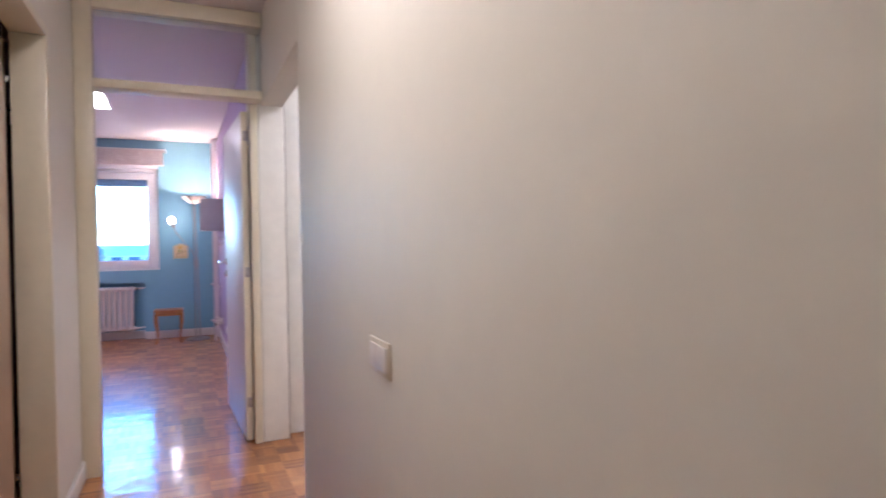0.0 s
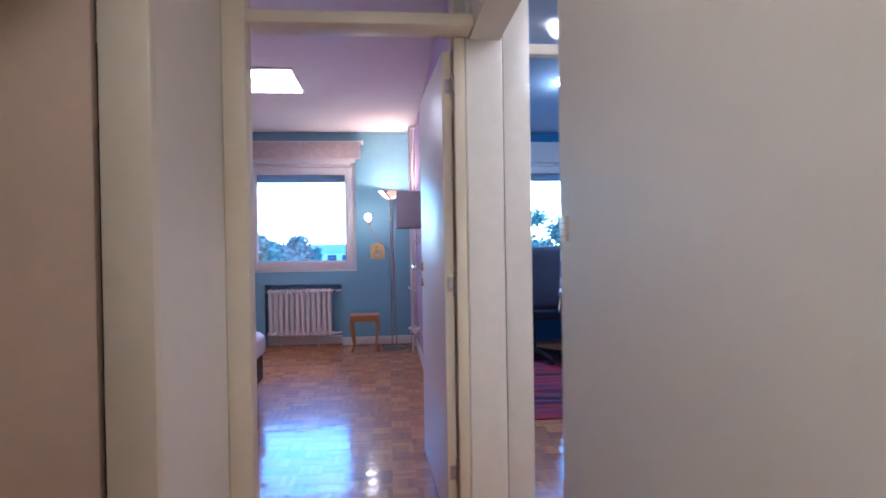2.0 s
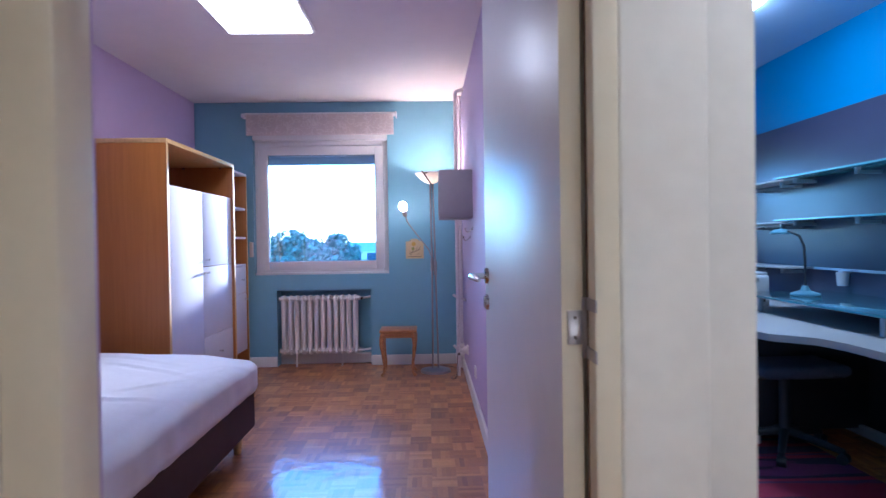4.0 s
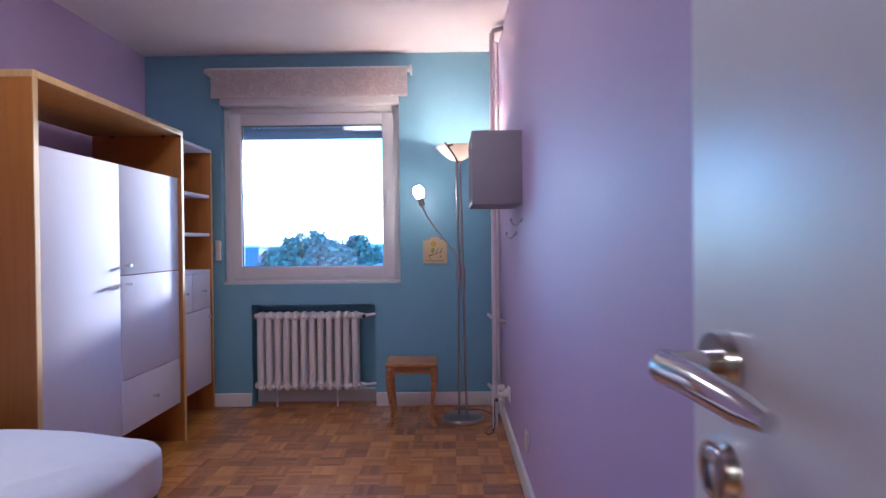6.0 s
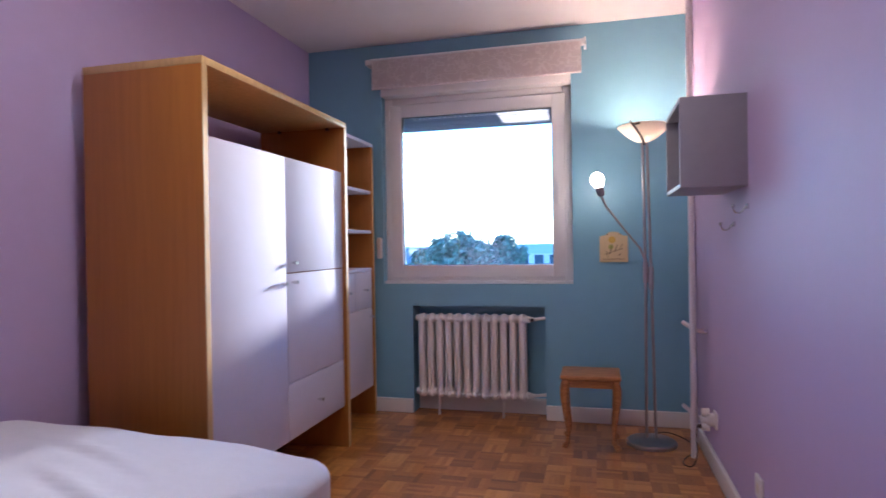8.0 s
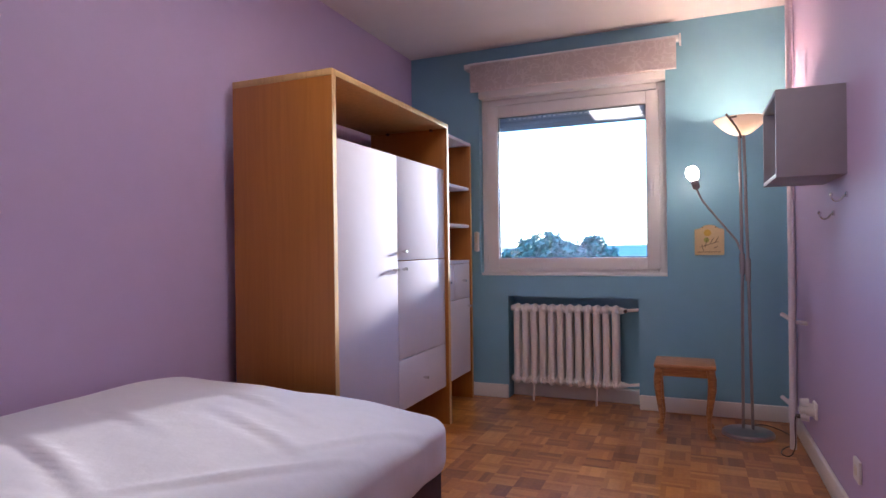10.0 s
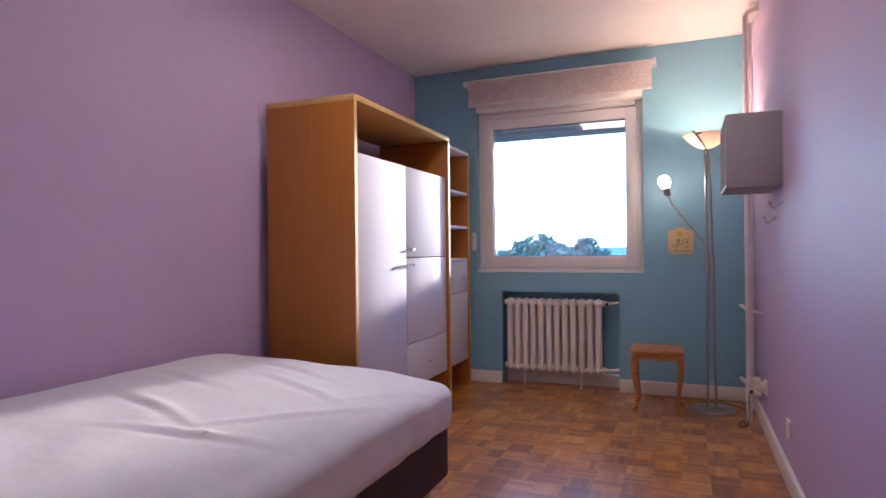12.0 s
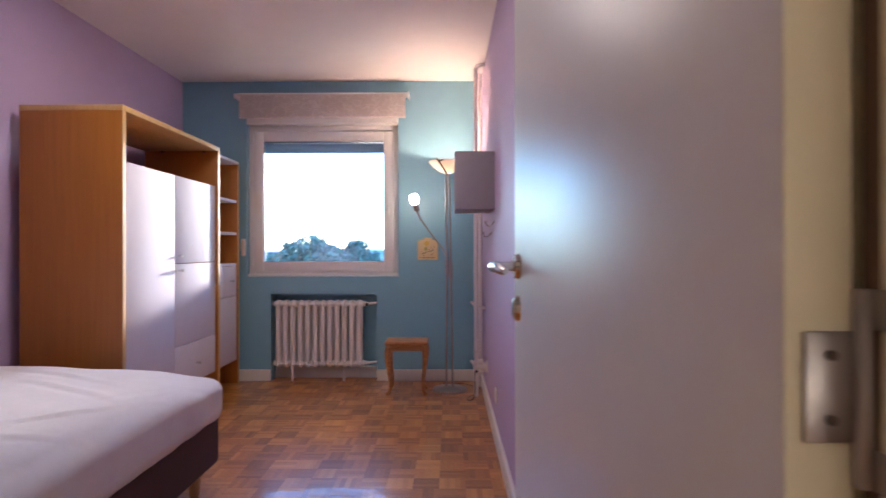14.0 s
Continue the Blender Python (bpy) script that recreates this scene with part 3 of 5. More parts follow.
# ---------------------------------------------------------------- windows
def window(name, x0, x1, z0, z1, label, hinge_left=True):
    """A white single-sash window set back in its opening, with roller shutter slats outside."""
    y = FAR + 0.065
    w = tagged(thing(name, (x0, y, z0), label, "window"), kind="structure")
    s, k = 0.045, 0.098

    def ring(nm, a0, a1, b0, b1, t, ya, yb, material=PVC, lab=""):
        first = part(nm, B(a0, a0 + t, ya, yb, b0, b1, bevel=0.006), material, w, lab)
        part(nm, B(a1 - t, a1, ya, yb, b0, b1, bevel=0.006), material, w)
        part(nm, B(a0 + t, a1 - t, ya, yb, b0, b0 + t, bevel=0.006), material, w)
        part(nm, B(a0 + t, a1 - t, ya, yb, b1 - t, b1, bevel=0.006), material, w)
        return first

    ring("window_frame", x0, x1, z0, z1, s + 0.012, y, y + 0.07)
    ring("sash", x0 + s, x1 - s, z0 + s, z1 - s - 0.02, 0.085, y - 0.022, y + 0.05)
    ring("gasket", x0 + s + 0.081, x1 - s - 0.081, z0 + s + 0.081, z1 - s - 0.101, 0.009, y + 0.002, y + 0.02, BLACK, "dark rubber seal")
    g = part("pane", B(x0 + s + 0.084, x1 - s - 0.084, y + 0.012, y + 0.016, z0 + s + 0.084, z1 - s - 0.104), PANE, w, "clear window glass")
    g.visible_shadow = False
    part("window_sill", B(x0, x1, y - 0.045, y, z0 - 0.0, z0 + 0.022, bevel=0.006), PVC, w)
    hx = x1 - s - 0.045
    hz = (z0 + z1) / 2 - 0.01
    h = part("handle", B(hx - 0.014, hx + 0.014, y - 0.034, y - 0.0225, hz - 0.035, hz + 0.035, bevel=0.004), PVC, w, "white window handle")
    part("lever", tube(bmesh.new(), [(hx, y - 0.034, hz), (hx, y - 0.06, hz), (hx, y - 0.062, hz - 0.03), (hx, y - 0.06, hz - 0.12)], [0.009, 0.009, 0.01, 0.008], 12), PVC, h)
    for zz in (z0 + 0.09, z1 - 0.17):
        part("hinge", cyl(bmesh.new(), (x0 + s - 0.004, y - 0.028, zz), (x0 + s - 0.004, y - 0.028, zz + 0.07), 0.008), PVC, w)
    top = z1 - 0.05
    for i in range(5):
        part("shutter_slat", B(x0 + 0.03, x1 - 0.03, y + 0.115, y + 0.127, top - 0.037 * (i + 1), top - 0.037 * i, bevel=0.003), SHUTTER, w, "grey roller shutter slat" if i == 0 else "")
    # White bars laid on the slats stand for daylight through the slots.
    for i in range(26):
        x = x0 + 0.18 + (x1 - x0 - 0.36) * i / 25
        part("daylight_slot", B(x, x + 0.02, y + 0.1135, y + 0.1149, top - 0.098, top - 0.091), PVC, w)
    part("shutter_guide", B(x0 + 0.002, x0 + 0.03, y + 0.10, y + 0.14, z0 + 0.02, z1), SHUTTER, w)
    part("shutter_guide", B(x1 - 0.03, x1 - 0.002, y + 0.10, y + 0.14, z0 + 0.02, z1), SHUTTER, w)
    c = tagged(part("shutter_box", B(x0 + 0.01, x1 - 0.0, FAR - 0.045, FAR + 0.06, z1 - 0.015, z1 + 0.235, bevel=0.006), PVC), "white roller shutter casing over the window", "shutter box", kind="structure")
    belt = thing("shutter_belt", (x0 - 0.02, FAR, z0 + 0.2), "white shutter belt winder beside the window", "belt winder")
    part("winder", B(x0 - 0.045, x0 - 0.005, FAR - 0.028, FAR, z0 + 0.18, z0 + 0.33, bevel=0.012), PLASTIC, belt)
    part("belt_slot", B(x0 - 0.033, x0 - 0.017, FAR - 0.030, FAR - 0.0275, z0 + 0.25, z0 + 0.32), IVORY, belt)
    return w


window("window_1", WX0, WX1, WZ0, WZ1, "white framed bedroom window with raised roller shutter")
window("window_2", SWX0, SWX1, SWZ0, SWZ1, "white framed study window with raised roller shutter")

blind = thing("roller_blind", (-0.9, FAR - 0.08, 2.3), "pale patterned roller blind, rolled up above the window", "roller blind")
part("tube", cyl(bmesh.new(), (-1.625, FAR - 0.085, 2.458), (-0.175, FAR - 0.085, 2.458), 0.022, seg=24), PVC, blind)
part("bracket", B(-1.66, -1.627, FAR - 0.1, FAR, 2.437, 2.475, bevel=0.006), PVC, blind)
part("bracket", B(-0.173, -0.16, FAR - 0.11, FAR, 2.432, 2.485, bevel=0.004), PVC, blind)
bm = bmesh.new()
n = 60
for i in range(n + 1):
    x = -1.61 + 1.42 * i / n
    for z, o in ((2.458, -0.023), (2.39, -0.022), (2.32, -0.020), (2.268, -0.018)):
        bm.verts.new((x, FAR - 0.085 + o + 0.0015 * math.sin(i * 0.9) * (2.458 - z) * 8, z))
bm.verts.ensure_lookup_table()
for i in range(n):
    for k in range(3):
        a = i * 4 + k
        bm.faces.new((bm.verts[a], bm.verts[a + 1], bm.verts[a + 5], bm.verts[a + 4]))
bmesh.ops.solidify(bm, geom=bm.faces[:], thickness=0.0015)
part("cloth", bm, LACE, blind, "pale cloth with a faint flower pattern")
part("hem_bar", B(-1.61, -0.19, FAR - 0.111, FAR - 0.099, 2.258, 2.272, bevel=0.003), LACE, blind)


# ---------------------------------------------------------------- bedroom: radiator
def radiator(name, x0, count, y, z0, z1, label):
    pitch = 0.0637
    r = thing(name, (x0, y, 0), label, "radiator")
    bm = bmesh.new()
    w = pitch * 0.44
    for yy in (0.035, 0.105):
        c = bmesh.ops.create_cone(bm, cap_ends=True, segments=14, radius1=1, radius2=1, depth=z1 - z0 - 0.05,
                                  matrix=Matrix.Translation((pitch / 2, yy, (z0 + z1) / 2)) @ Matrix.Diagonal((w * 0.86, 0.024, 1, 1)))
    for zz in (z0 + 0.035, z1 - 0.035):
        bmesh.ops.create_uvsphere(bm, u_segments=16, v_segments=10, radius=1, matrix=Matrix.Translation((pitch / 2, 0.07, zz)) @ Matrix.Diagonal((w * 0.98, 0.075, 0.036, 1)))
        cyl(bm, (0.001, 0.07, zz), (pitch - 0.001, 0.07, zz), 0.026, seg=16)
        cyl(bm, (0.002, 0.035, zz), (pitch - 0.002, 0.035, zz), 0.019, seg=14)
    me = mesh_of("section", bm, RAD_PAINT)
    for i in range(count):
        ob = new("section", me)
        ob.parent = r
        ob.matrix_basis = Matrix.Translation((pitch * i, 0, 0))
    end = x0 + pitch * count
    for zz, nm in ((z1 - 0.035, "valve"), (z0 + 0.035, "return_pipe")):
        bm = bmesh.new()
        cyl(bm, (end, y + 0.07, zz), (end + 0.02, y + 0.07, zz), 0.022, seg=6)
        cyl(bm, (end + 0.02, y + 0.07, zz), (end + 0.04, y + 0.07, zz), 0.016)
        cyl(bm, (end + 0.04, y + 0.07, zz), (NX1 - 0.001, y + 0.07, zz + 0.01), 0.011)
        p = part(nm, bm, RAD_PAINT, r)
        if nm == "valve":
            part("spindle", cyl(bmesh.new(), (end + 0.035, y + 0.07, zz), (end + 0.035, y + 0.025, zz), 0.012, seg=12), DARK_METAL, p, "dark bare valve spindle")
    for zz in (z1 - 0.035, z0 + 0.035):
        part("end_plug", cyl(bmesh.new(), (x0 - 0.018, y + 0.07, zz), (x0 + 0.002, y + 0.07, zz), 0.022, seg=8), RAD_PAINT, r)
    for i in (2, 9):
        part("foot", B(x0 + pitch * i + 0.02, x0 + pitch * i + 0.034, y + 0.02, y + 0.035, 0, z0 + 0.03, bevel=0.002), RAD_PAINT, r)
    return r


radiator("radiator", -1.335, 12, FAR - 0.045, 0.115, 0.70, "white enamelled cast iron radiator with twelve sections")

# ---------------------------------------------------------------- bedroom: wardrobe
def knob(parent, x, y, z, length=0.032):
    bm = bmesh.new()
    cyl(bm, (x, y, z), (x + 0.012, y, z), 0.005, seg=12)
    cyl(bm, (x + 0.012, y, z), (x + 0.012 + length * 0.6, y, z), 0.0085, seg=16)
    part("knob", bm, CHROME, parent, "short steel bar knob")


def front(name, parent, x, y0, y1, z0, z1, knobs):
    d = part(name, B(x - 0.018, x, y0 + 0.0025, y1 - 0.0025, z0 + 0.0025, z1 - 0.0025, bevel=0.0015), SILVER, parent, "silver lilac laminate front")
    for ky, kz in knobs:
        knob(d, x, ky, kz)
    return d


W0, W1, WB, WF, WT = 6.49, 7.815, -2.075, -1.53, 1.90
wardrobe = thing("wardrobe", (-1.8, 7.15, 0), "beech wardrobe with silver lilac doors and an open top shelf", "wardrobe")
part("side_panel", B(WB, WF - 0.002, W0, W0 + 0.03, 0, WT - 0.03, bevel=0.002), BEECH, wardrobe)
part("side_panel", B(WB, WF - 0.002, W1 - 0.03, W1, 0, WT - 0.03, bevel=0.002), BEECH, wardrobe)
part("edge_band", B(WF - 0.002, WF + 0.001, W0 + 0.001, W0 + 0.029, 0.001, WT - 0.031), BEECH_EDGE, wardrobe, "light beech edge band")
part("edge_band", B(WF - 0.002, WF + 0.001, W1 - 0.029, W1 - 0.001, 0.001, WT - 0.031), BEECH_EDGE, wardrobe)
part("top_panel", B(WB, WF + 0.001, W0, W1, WT - 0.03, WT, bevel=0.002), BEECH_EDGE, wardrobe, "light beech top")
part("shelf", B(WB + 0.02, WF - 0.03, W0 + 0.03, W1 - 0.03, 1.585, 1.605), BEECH, wardrobe)
part("bottom_panel", B(WB + 0.02, WF - 0.04, W0 + 0.03, W1 - 0.03, 0.235, 0.255), BEECH, wardrobe)
part("back_panel", B(WB, WB + 0.008, W0 + 0.03, W1 - 0.03, 0.235, 1.60), BEECH, wardrobe)
part("divider", B(WB + 0.02, WF - 0.05, 7.125, 7.145, 0.255, 1.585), BEECH, wardrobe)
xf = WF - 0.022
front("door", wardrobe, xf, W0 + 0.031, 7.135, 0.24, 1.612, ((7.08, 1.005),))
front("door", wardrobe, xf, 7.135, W1 - 0.031, 1.05, 1.612, ((7.185, 1.10),))
front("door", wardrobe, xf, 7.135, W1 - 0.031, 0.515, 1.05, ((7.185, 1.005),))
front("drawer", wardrobe, xf, 7.135, W1 - 0.031, 0.24, 0.515, ((7.44, 0.37),))
for yy in (W0 + 0.035, W1 - 0.05):
    for xx in (-1.95, -1.64):
        part("bracket", B(xx, xx + 0.018, yy, yy + 0.014, WT - 0.045, WT - 0.031), DARK_METAL, wardrobe)

S0, S1, SB, SF, ST = 7.835, 8.49, -2.075, -1.625, 1.89
unit = thing("shelf_unit", (-1.85, 8.15, 0), "narrow beech shelf unit with silver lilac fronts", "shelf unit")
part("side_panel", B(SB, SF, S0, S0 + 0.022, 0, ST - 0.022, bevel=0.002), BEECH, unit)
part("side_panel", B(SB, SF - 0.002, S1 - 0.022, S1, 0, ST - 0.022, bevel=0.002), BEECH, unit)
part("edge_band", B(SF - 0.002, SF + 0.001, S1 - 0.0215, S1 - 0.0005, 0.001, ST - 0.023), BEECH_EDGE, unit, "light beech edge band")
part("top_panel", B(SB, SF, S0, S1, ST - 0.022, ST, bevel=0.002), SILVER, unit, "silver lilac top")
part("back_panel", B(SB, SB + 0.008, S0 + 0.022, S1 - 0.022, 0.2, ST - 0.022), BEECH, unit)
for z in (1.56, 1.285, 1.025):
    part("shelf", B(SB + 0.01, SF - 0.012, S0 + 0.022, S1 - 0.022, z - 0.022, z, bevel=0.0015), SILVER, unit)
part("bottom_panel", B(SB + 0.01, SF - 0.04, S0 + 0.022, S1 - 0.022, 0.2, 0.218), BEECH, unit)
front("drawer", unit, SF - 0.012, S0 + 0.023, 8.165, 0.75, 1.003, ((8.03, 0.88),))
front("drawer", unit, SF - 0.012, 8.165, S1 - 0.023, 0.75, 1.003, ((8.315, 0.88),))
front("door", unit, SF - 0.012, S0 + 0.023, S1 - 0.023, 0.20, 0.75, ((8.42, 0.69),))

# ---------------------------------------------------------------- bedroom: bed
def soft_block(x0, x1, y0, y1, z0, z1, r, cuts, wave):
    """A rounded block of cloth with shallow wrinkles."""
    bm = bmesh.new()
    bmesh.ops.create_cube(bm, size=2)
    bmesh.ops.subdivide_edges(bm, edges=bm.edges[:], cuts=cuts, use_grid_fill=True)
    c, h = Vector(((x0 + x1) / 2, (y0 + y1) / 2, (z0 + z1) / 2)), Vector(((x1 - x0) / 2, (y1 - y0) / 2, (z1 - z0) / 2))
    for v in bm.verts:
        p = Vector([v.co[i] * h[i] for i in range(3)])
        core = Vector([max(-h[i] + r, min(h[i] - r, p[i])) for i in range(3)])
        off = p - core
        if off.length > 1e-6:
            p = core + off.normalized() * r * min(1, max(abs(off[i]) for i in range(3)) / r)
        v.co = c + p
    for v in bm.verts:
        wave(v)
    return bm


MX0, MX1, MY0, MY1 = -2.115, -0.895, 4.18, 6.245


def sheet_folds(v):
    u = (v.co.x - MX0) / (MX1 - MX0)
    t = (v.co.y - MY0) / (MY1 - MY0)
    top = max(0.0, (v.co.z - 0.45) / 0.13)
    crown = 0.08 * (1 - max(0, u) ** 2) * (1 - min(1, abs(2 * t - 1)) ** 10) - 0.035 * max(0, u - 0.75) * 4 * max(0, t - 0.7) * 3.3
    ridge = 0.0
    for cx, cy, a, ln in ((-1.52, 5.95, -0.25, 0.24), (-1.30, 5.72, -0.35, 0.22), (-1.75, 5.62, -0.2, 0.2), (-1.12, 5.45, 0.9, 0.3), (-1.6, 5.3, -0.3, 0.3), (-1.25, 5.15, 0.2, 0.25), (-1.0, 5.85, 1.1, 0.28)):
        dx, dy = v.co.x - cx, v.co.y - cy
        along, across = dx * math.cos(a) + dy * math.sin(a), -dx * math.sin(a) + dy * math.cos(a) + 0.25 * (dx * math.cos(a)) ** 2
        ridge += 0.0075 * math.exp(-(along / ln) ** 2) * (math.exp(-(across / 0.016) ** 2) - 0.6 * math.exp(-((across + 0.03) / 0.022) ** 2))
    v.co.z += top * (crown - 0.015 + ridge + 0.007 * noise.noise(Vector((v.co.x * 5, v.co.y * 5, 3))))
    v.co.y += 0.05 * (1 - u) * max(0, t - 0.6)
    side = 1 - min(1, top)
    v.co.x += side * 0.010 * noise.noise(Vector((v.co.y * 9, v.co.z * 3, 0))) * (u > 0.9)
    v.co.y += side * 0.012 * noise.noise(Vector((v.co.x * 9, v.co.z * 3, 7))) * (t > 0.9)


bed = thing("bed", (-1.5, 5.2, 0), "single box bed with white fitted sheet and dark brown base", "bed")
part("mattress", soft_block(MX0, MX1, MY0, MY1, 0.325, 0.565, 0.07, 90, sheet_folds), SHEET, bed, "mattress in a creased white fitted sheet")
part("bed_base", B(MX0 + 0.01, MX1 - 0.025, MY0 + 0.01, MY1 - 0.02, 0.125, 0.36, bevel=0.025, seg=4), BASE_CLOTH, bed, "dark brown cloth box base")
for lx in (MX0 + 0.09, MX1 - 0.105):
    for ly in (MY0 + 0.1, MY1 - 0.12):
        part("leg", cyl(bmesh.new(), (lx, ly, 0), (lx, ly, 0.13), 0.022, 0.032), LEG_WOOD, bed, "turned light wood leg")

# ---------------------------------------------------------------- bedroom: stool
stool = thing("stool", (-0.155, 8.16, 0), "small brown wooden stool with curved legs", "stool")
part("seat", B(-0.325, 0.012, 8.02, 8.30, 0.392, 0.418, bevel=0.008, seg=3), STOOL_WOOD, stool)
for a in ((-0.298, -0.288, 8.05, 8.27), (-0.025, -0.015, 8.05, 8.27)):
    part("apron", B(*a, 0.345, 0.392), STOOL_WOOD, stool)
for a in ((-0.29, -0.02, 8.045, 8.055), (-0.29, -0.02, 8.265, 8.275)):
    part("apron", B(*a, 0.345, 0.392), STOOL_WOOD, stool)
for sx, lx in ((-1, -0.293), (1, -0.02)):
    for sy, ly in ((-1, 8.05), (1, 8.27)):
        pts = [(lx, ly, 0.392), (lx + 0.010 * sx, ly + 0.006 * sy, 0.34), (lx + 0.012 * sx, ly + 0.007 * sy, 0.28), (lx + 0.002 * sx, ly + 0.001 * sy, 0.18), (lx - 0.010 * sx, ly - 0.004 * sy, 0.09), (lx - 0.006 * sx, ly - 0.002 * sy, 0.035), (lx + 0.010 * sx, ly + 0.006 * sy, 0.012), (lx + 0.014 * sx, ly + 0.008 * sy, 0.0)]
        part("leg", tube(bmesh.new(), pts, [0.022, 0.025, 0.021, 0.015, 0.012, 0.013, 0.018, 0.017], 12), STOOL_WOOD, stool)

# ---------------------------------------------------------------- bedroom: floor lamp
LX, LY = 0.182, 8.20
lamp = thing("floor_lamp", (LX, LY, 0), "brushed steel uplighter floor lamp with a lit reading arm", "floor lamp")
part("base", lathe(bmesh.new(), [(0.14, 0.0), (0.14, 0.016), (0.132, 0.024), (0.05, 0.032), (0.04, 0.036), (0.0, 0.037)], (LX, LY, 0)), STEEL, lamp, "round steel foot")
for dx, top in ((-0.017, -0.028), (0.017, -0.005)):
    part("pole", tube(bmesh.new(), [(LX + dx * 1.5, LY, 0.03), (LX - 0.005 + dx * 0.9, LY, 1.0), (LX + top, LY, 1.77)], 0.0085, 14), STEEL, lamp, "thin steel pole")
bm = bmesh.new()
cyl(bm, (LX - 0.020, LY, 0.94), (LX - 0.020, LY, 1.06), 0.015)
cyl(bm, (LX + 0.010, LY, 0.90), (LX + 0.010, LY, 1.03), 0.015)
cyl(bm, (LX - 0.020, LY - 0.03, 0.96), (LX - 0.020, LY, 0.96), 0.007)
cyl(bm, (LX - 0.020, LY - 0.03, 0.92), (LX - 0.020, LY, 0.92), 0.007)
part("clamp", bm, STEEL, lamp, "steel joint with two screws")
bc = (LX - 0.02, LY, 1.752)
outer = [(0.022 + 0.126 * k / 12, 0.092 * (k / 12) ** 1.55) for k in range(13)]
inner = [(max(0.0, r - 0.004), h + 0.005) for r, h in reversed(outer)]
part("bowl", lathe(bmesh.new(), [(0.0, 0.0)] + outer + inner + [(0.0, 0.005)], bc, 56), BOWL_GLASS, lamp, "frosted glass uplighter bowl, lit")
part("bulb", lathe(bmesh.new(), [(0.0, 0.0), (0.012, 0.004), (0.012, 0.05), (0.0, 0.056)], (bc[0] + 0.03, bc[1], bc[2] + 0.02), 16), PINK_BULB, lamp, "glowing halogen bulb")
part("holder", tube(bmesh.new(), [(bc[0], bc[1] - 0.01, bc[2] - 0.012), (bc[0] - 0.01, bc[1] - 0.06, bc[2] + 0.005), (bc[0] - 0.03, bc[1] - 0.115, bc[2] + 0.03), (bc[0] - 0.065, bc[1] - 0.135, bc[2] + 0.08), (bc[0] - 0.085, bc[1] - 0.14, bc[2] + 0.105)], 0.0065, 10), DARK_METAL, lamp, "dark curved bowl holder")
part("holder_pin", cyl(bmesh.new(), (bc[0] - 0.07, bc[1] - 0.15, bc[2] + 0.08), (bc[0] - 0.03, bc[1] - 0.15, bc[2] + 0.086), 0.006), DARK_METAL, lamp)
part("arm", tube(bmesh.new(), [(LX - 0.02, LY, 1.06), (LX - 0.05, LY, 1.14), (LX - 0.15, LY - 0.005, 1.27), (LX - 0.235, LY - 0.01, 1.385), (LX - 0.262, LY - 0.01, 1.45)], 0.006, 10), STEEL, lamp, "thin gooseneck arm")
socket = lathe(bmesh.new(), [(0.0, 0.0), (0.014, 0.002), (0.021, 0.012), (0.022, 0.055), (0.018, 0.055), (0.0, 0.05)], (0, 0, 0), 24)
globe = lathe(bmesh.new(), [(0.0, 0.0), (0.017, 0.0), (0.027, 0.016), (0.036, 0.038), (0.038, 0.058), (0.031, 0.078), (0.021, 0.090), (0.0, 0.095)], (0, 0, 0.05), 24)
tilt = Matrix.Translation((LX - 0.260, LY - 0.01, 1.447)) @ Matrix.Rotation(radians(-14), 4, "Y")
socket.transform(tilt)
globe.transform(tilt)
part("socket", socket, STEEL, lamp, "steel lamp socket")
part("globe", globe, BULB_LIGHT, lamp, "glowing white reading bulb")
bowl_light = new("bowl_light", bpy.data.lights.new("bowl_light", "POINT"))
bowl_light.data.energy, bowl_light.data.shadow_soft_size, bowl_light.data.color = BOWL_WATTS, 0.02, (1.0, 0.74, 0.55)
bowl_light.location = (bc[0] - 0.03, bc[1], bc[2] + 0.055)

cable = [(LX + 0.02, LY + 0.03, 0.036), (LX + 0.03, LY + 0.16, 0.012), (LX + 0.10, LY + 0.24, 0.006), (0.36, 8.36, 0.006), (0.42, 8.22, 0.006), (0.40, 8.08, 0.006), (0.33, 7.98, 0.006), (0.31, 7.88, 0.006), (0.35, 7.82, 0.012), (0.372, 7.80, 0.08), (0.366, 7.80, 0.18), (BX1 - 0.092, 7.80, 0.236)]
for _ in range(2):
    cable = cable[:1] + [tuple(a * (1 - f) + b * f for a, b in zip(p, q)) for p, q in zip(cable, cable[1:]) for f in (0.25, 0.75)] + cable[-1:]
tagged(part("cable", tube(bmesh.new(), cable, 0.003, 8), DARK_METAL), "thin dark lamp cable on the floor", "cable")

# ---------------------------------------------------------------- bedroom: pipes, box, hooks, sockets, plaque
PX, PY = 0.388, 8.02
pipes = thing("heating_pipe", (PX, PY, 0), "white painted heating riser pipe in the corner", "pipe")
part("riser", tube(bmesh.new(), [(PX, PY, 0), (PX, PY, 1.2), (PX, PY, 2.54), (PX + 0.01, PY, 2.56), (BX1, PY, 2.575)], 0.017, 16), PIPE_PAINT, pipes)
part("riser", cyl(bmesh.new(), (0.438, 8.36, 0.0), (0.438, 8.36, H), 0.017, seg=16), PIPE_PAINT, pipes)
for z, dx in ((0.70, -0.05), (0.23, -0.055)):
    bm = tube(bmesh.new(), [(PX + dx * 0.6, PY + 0.14, z + 0.015), (PX, PY + 0.02, z), (PX + 0.02, PY, z - 0.01), (BX1, PY + 0.02, z - 0.02)], 0.012, 12)
    part("branch", bm, PIPE_PAINT, pipes)
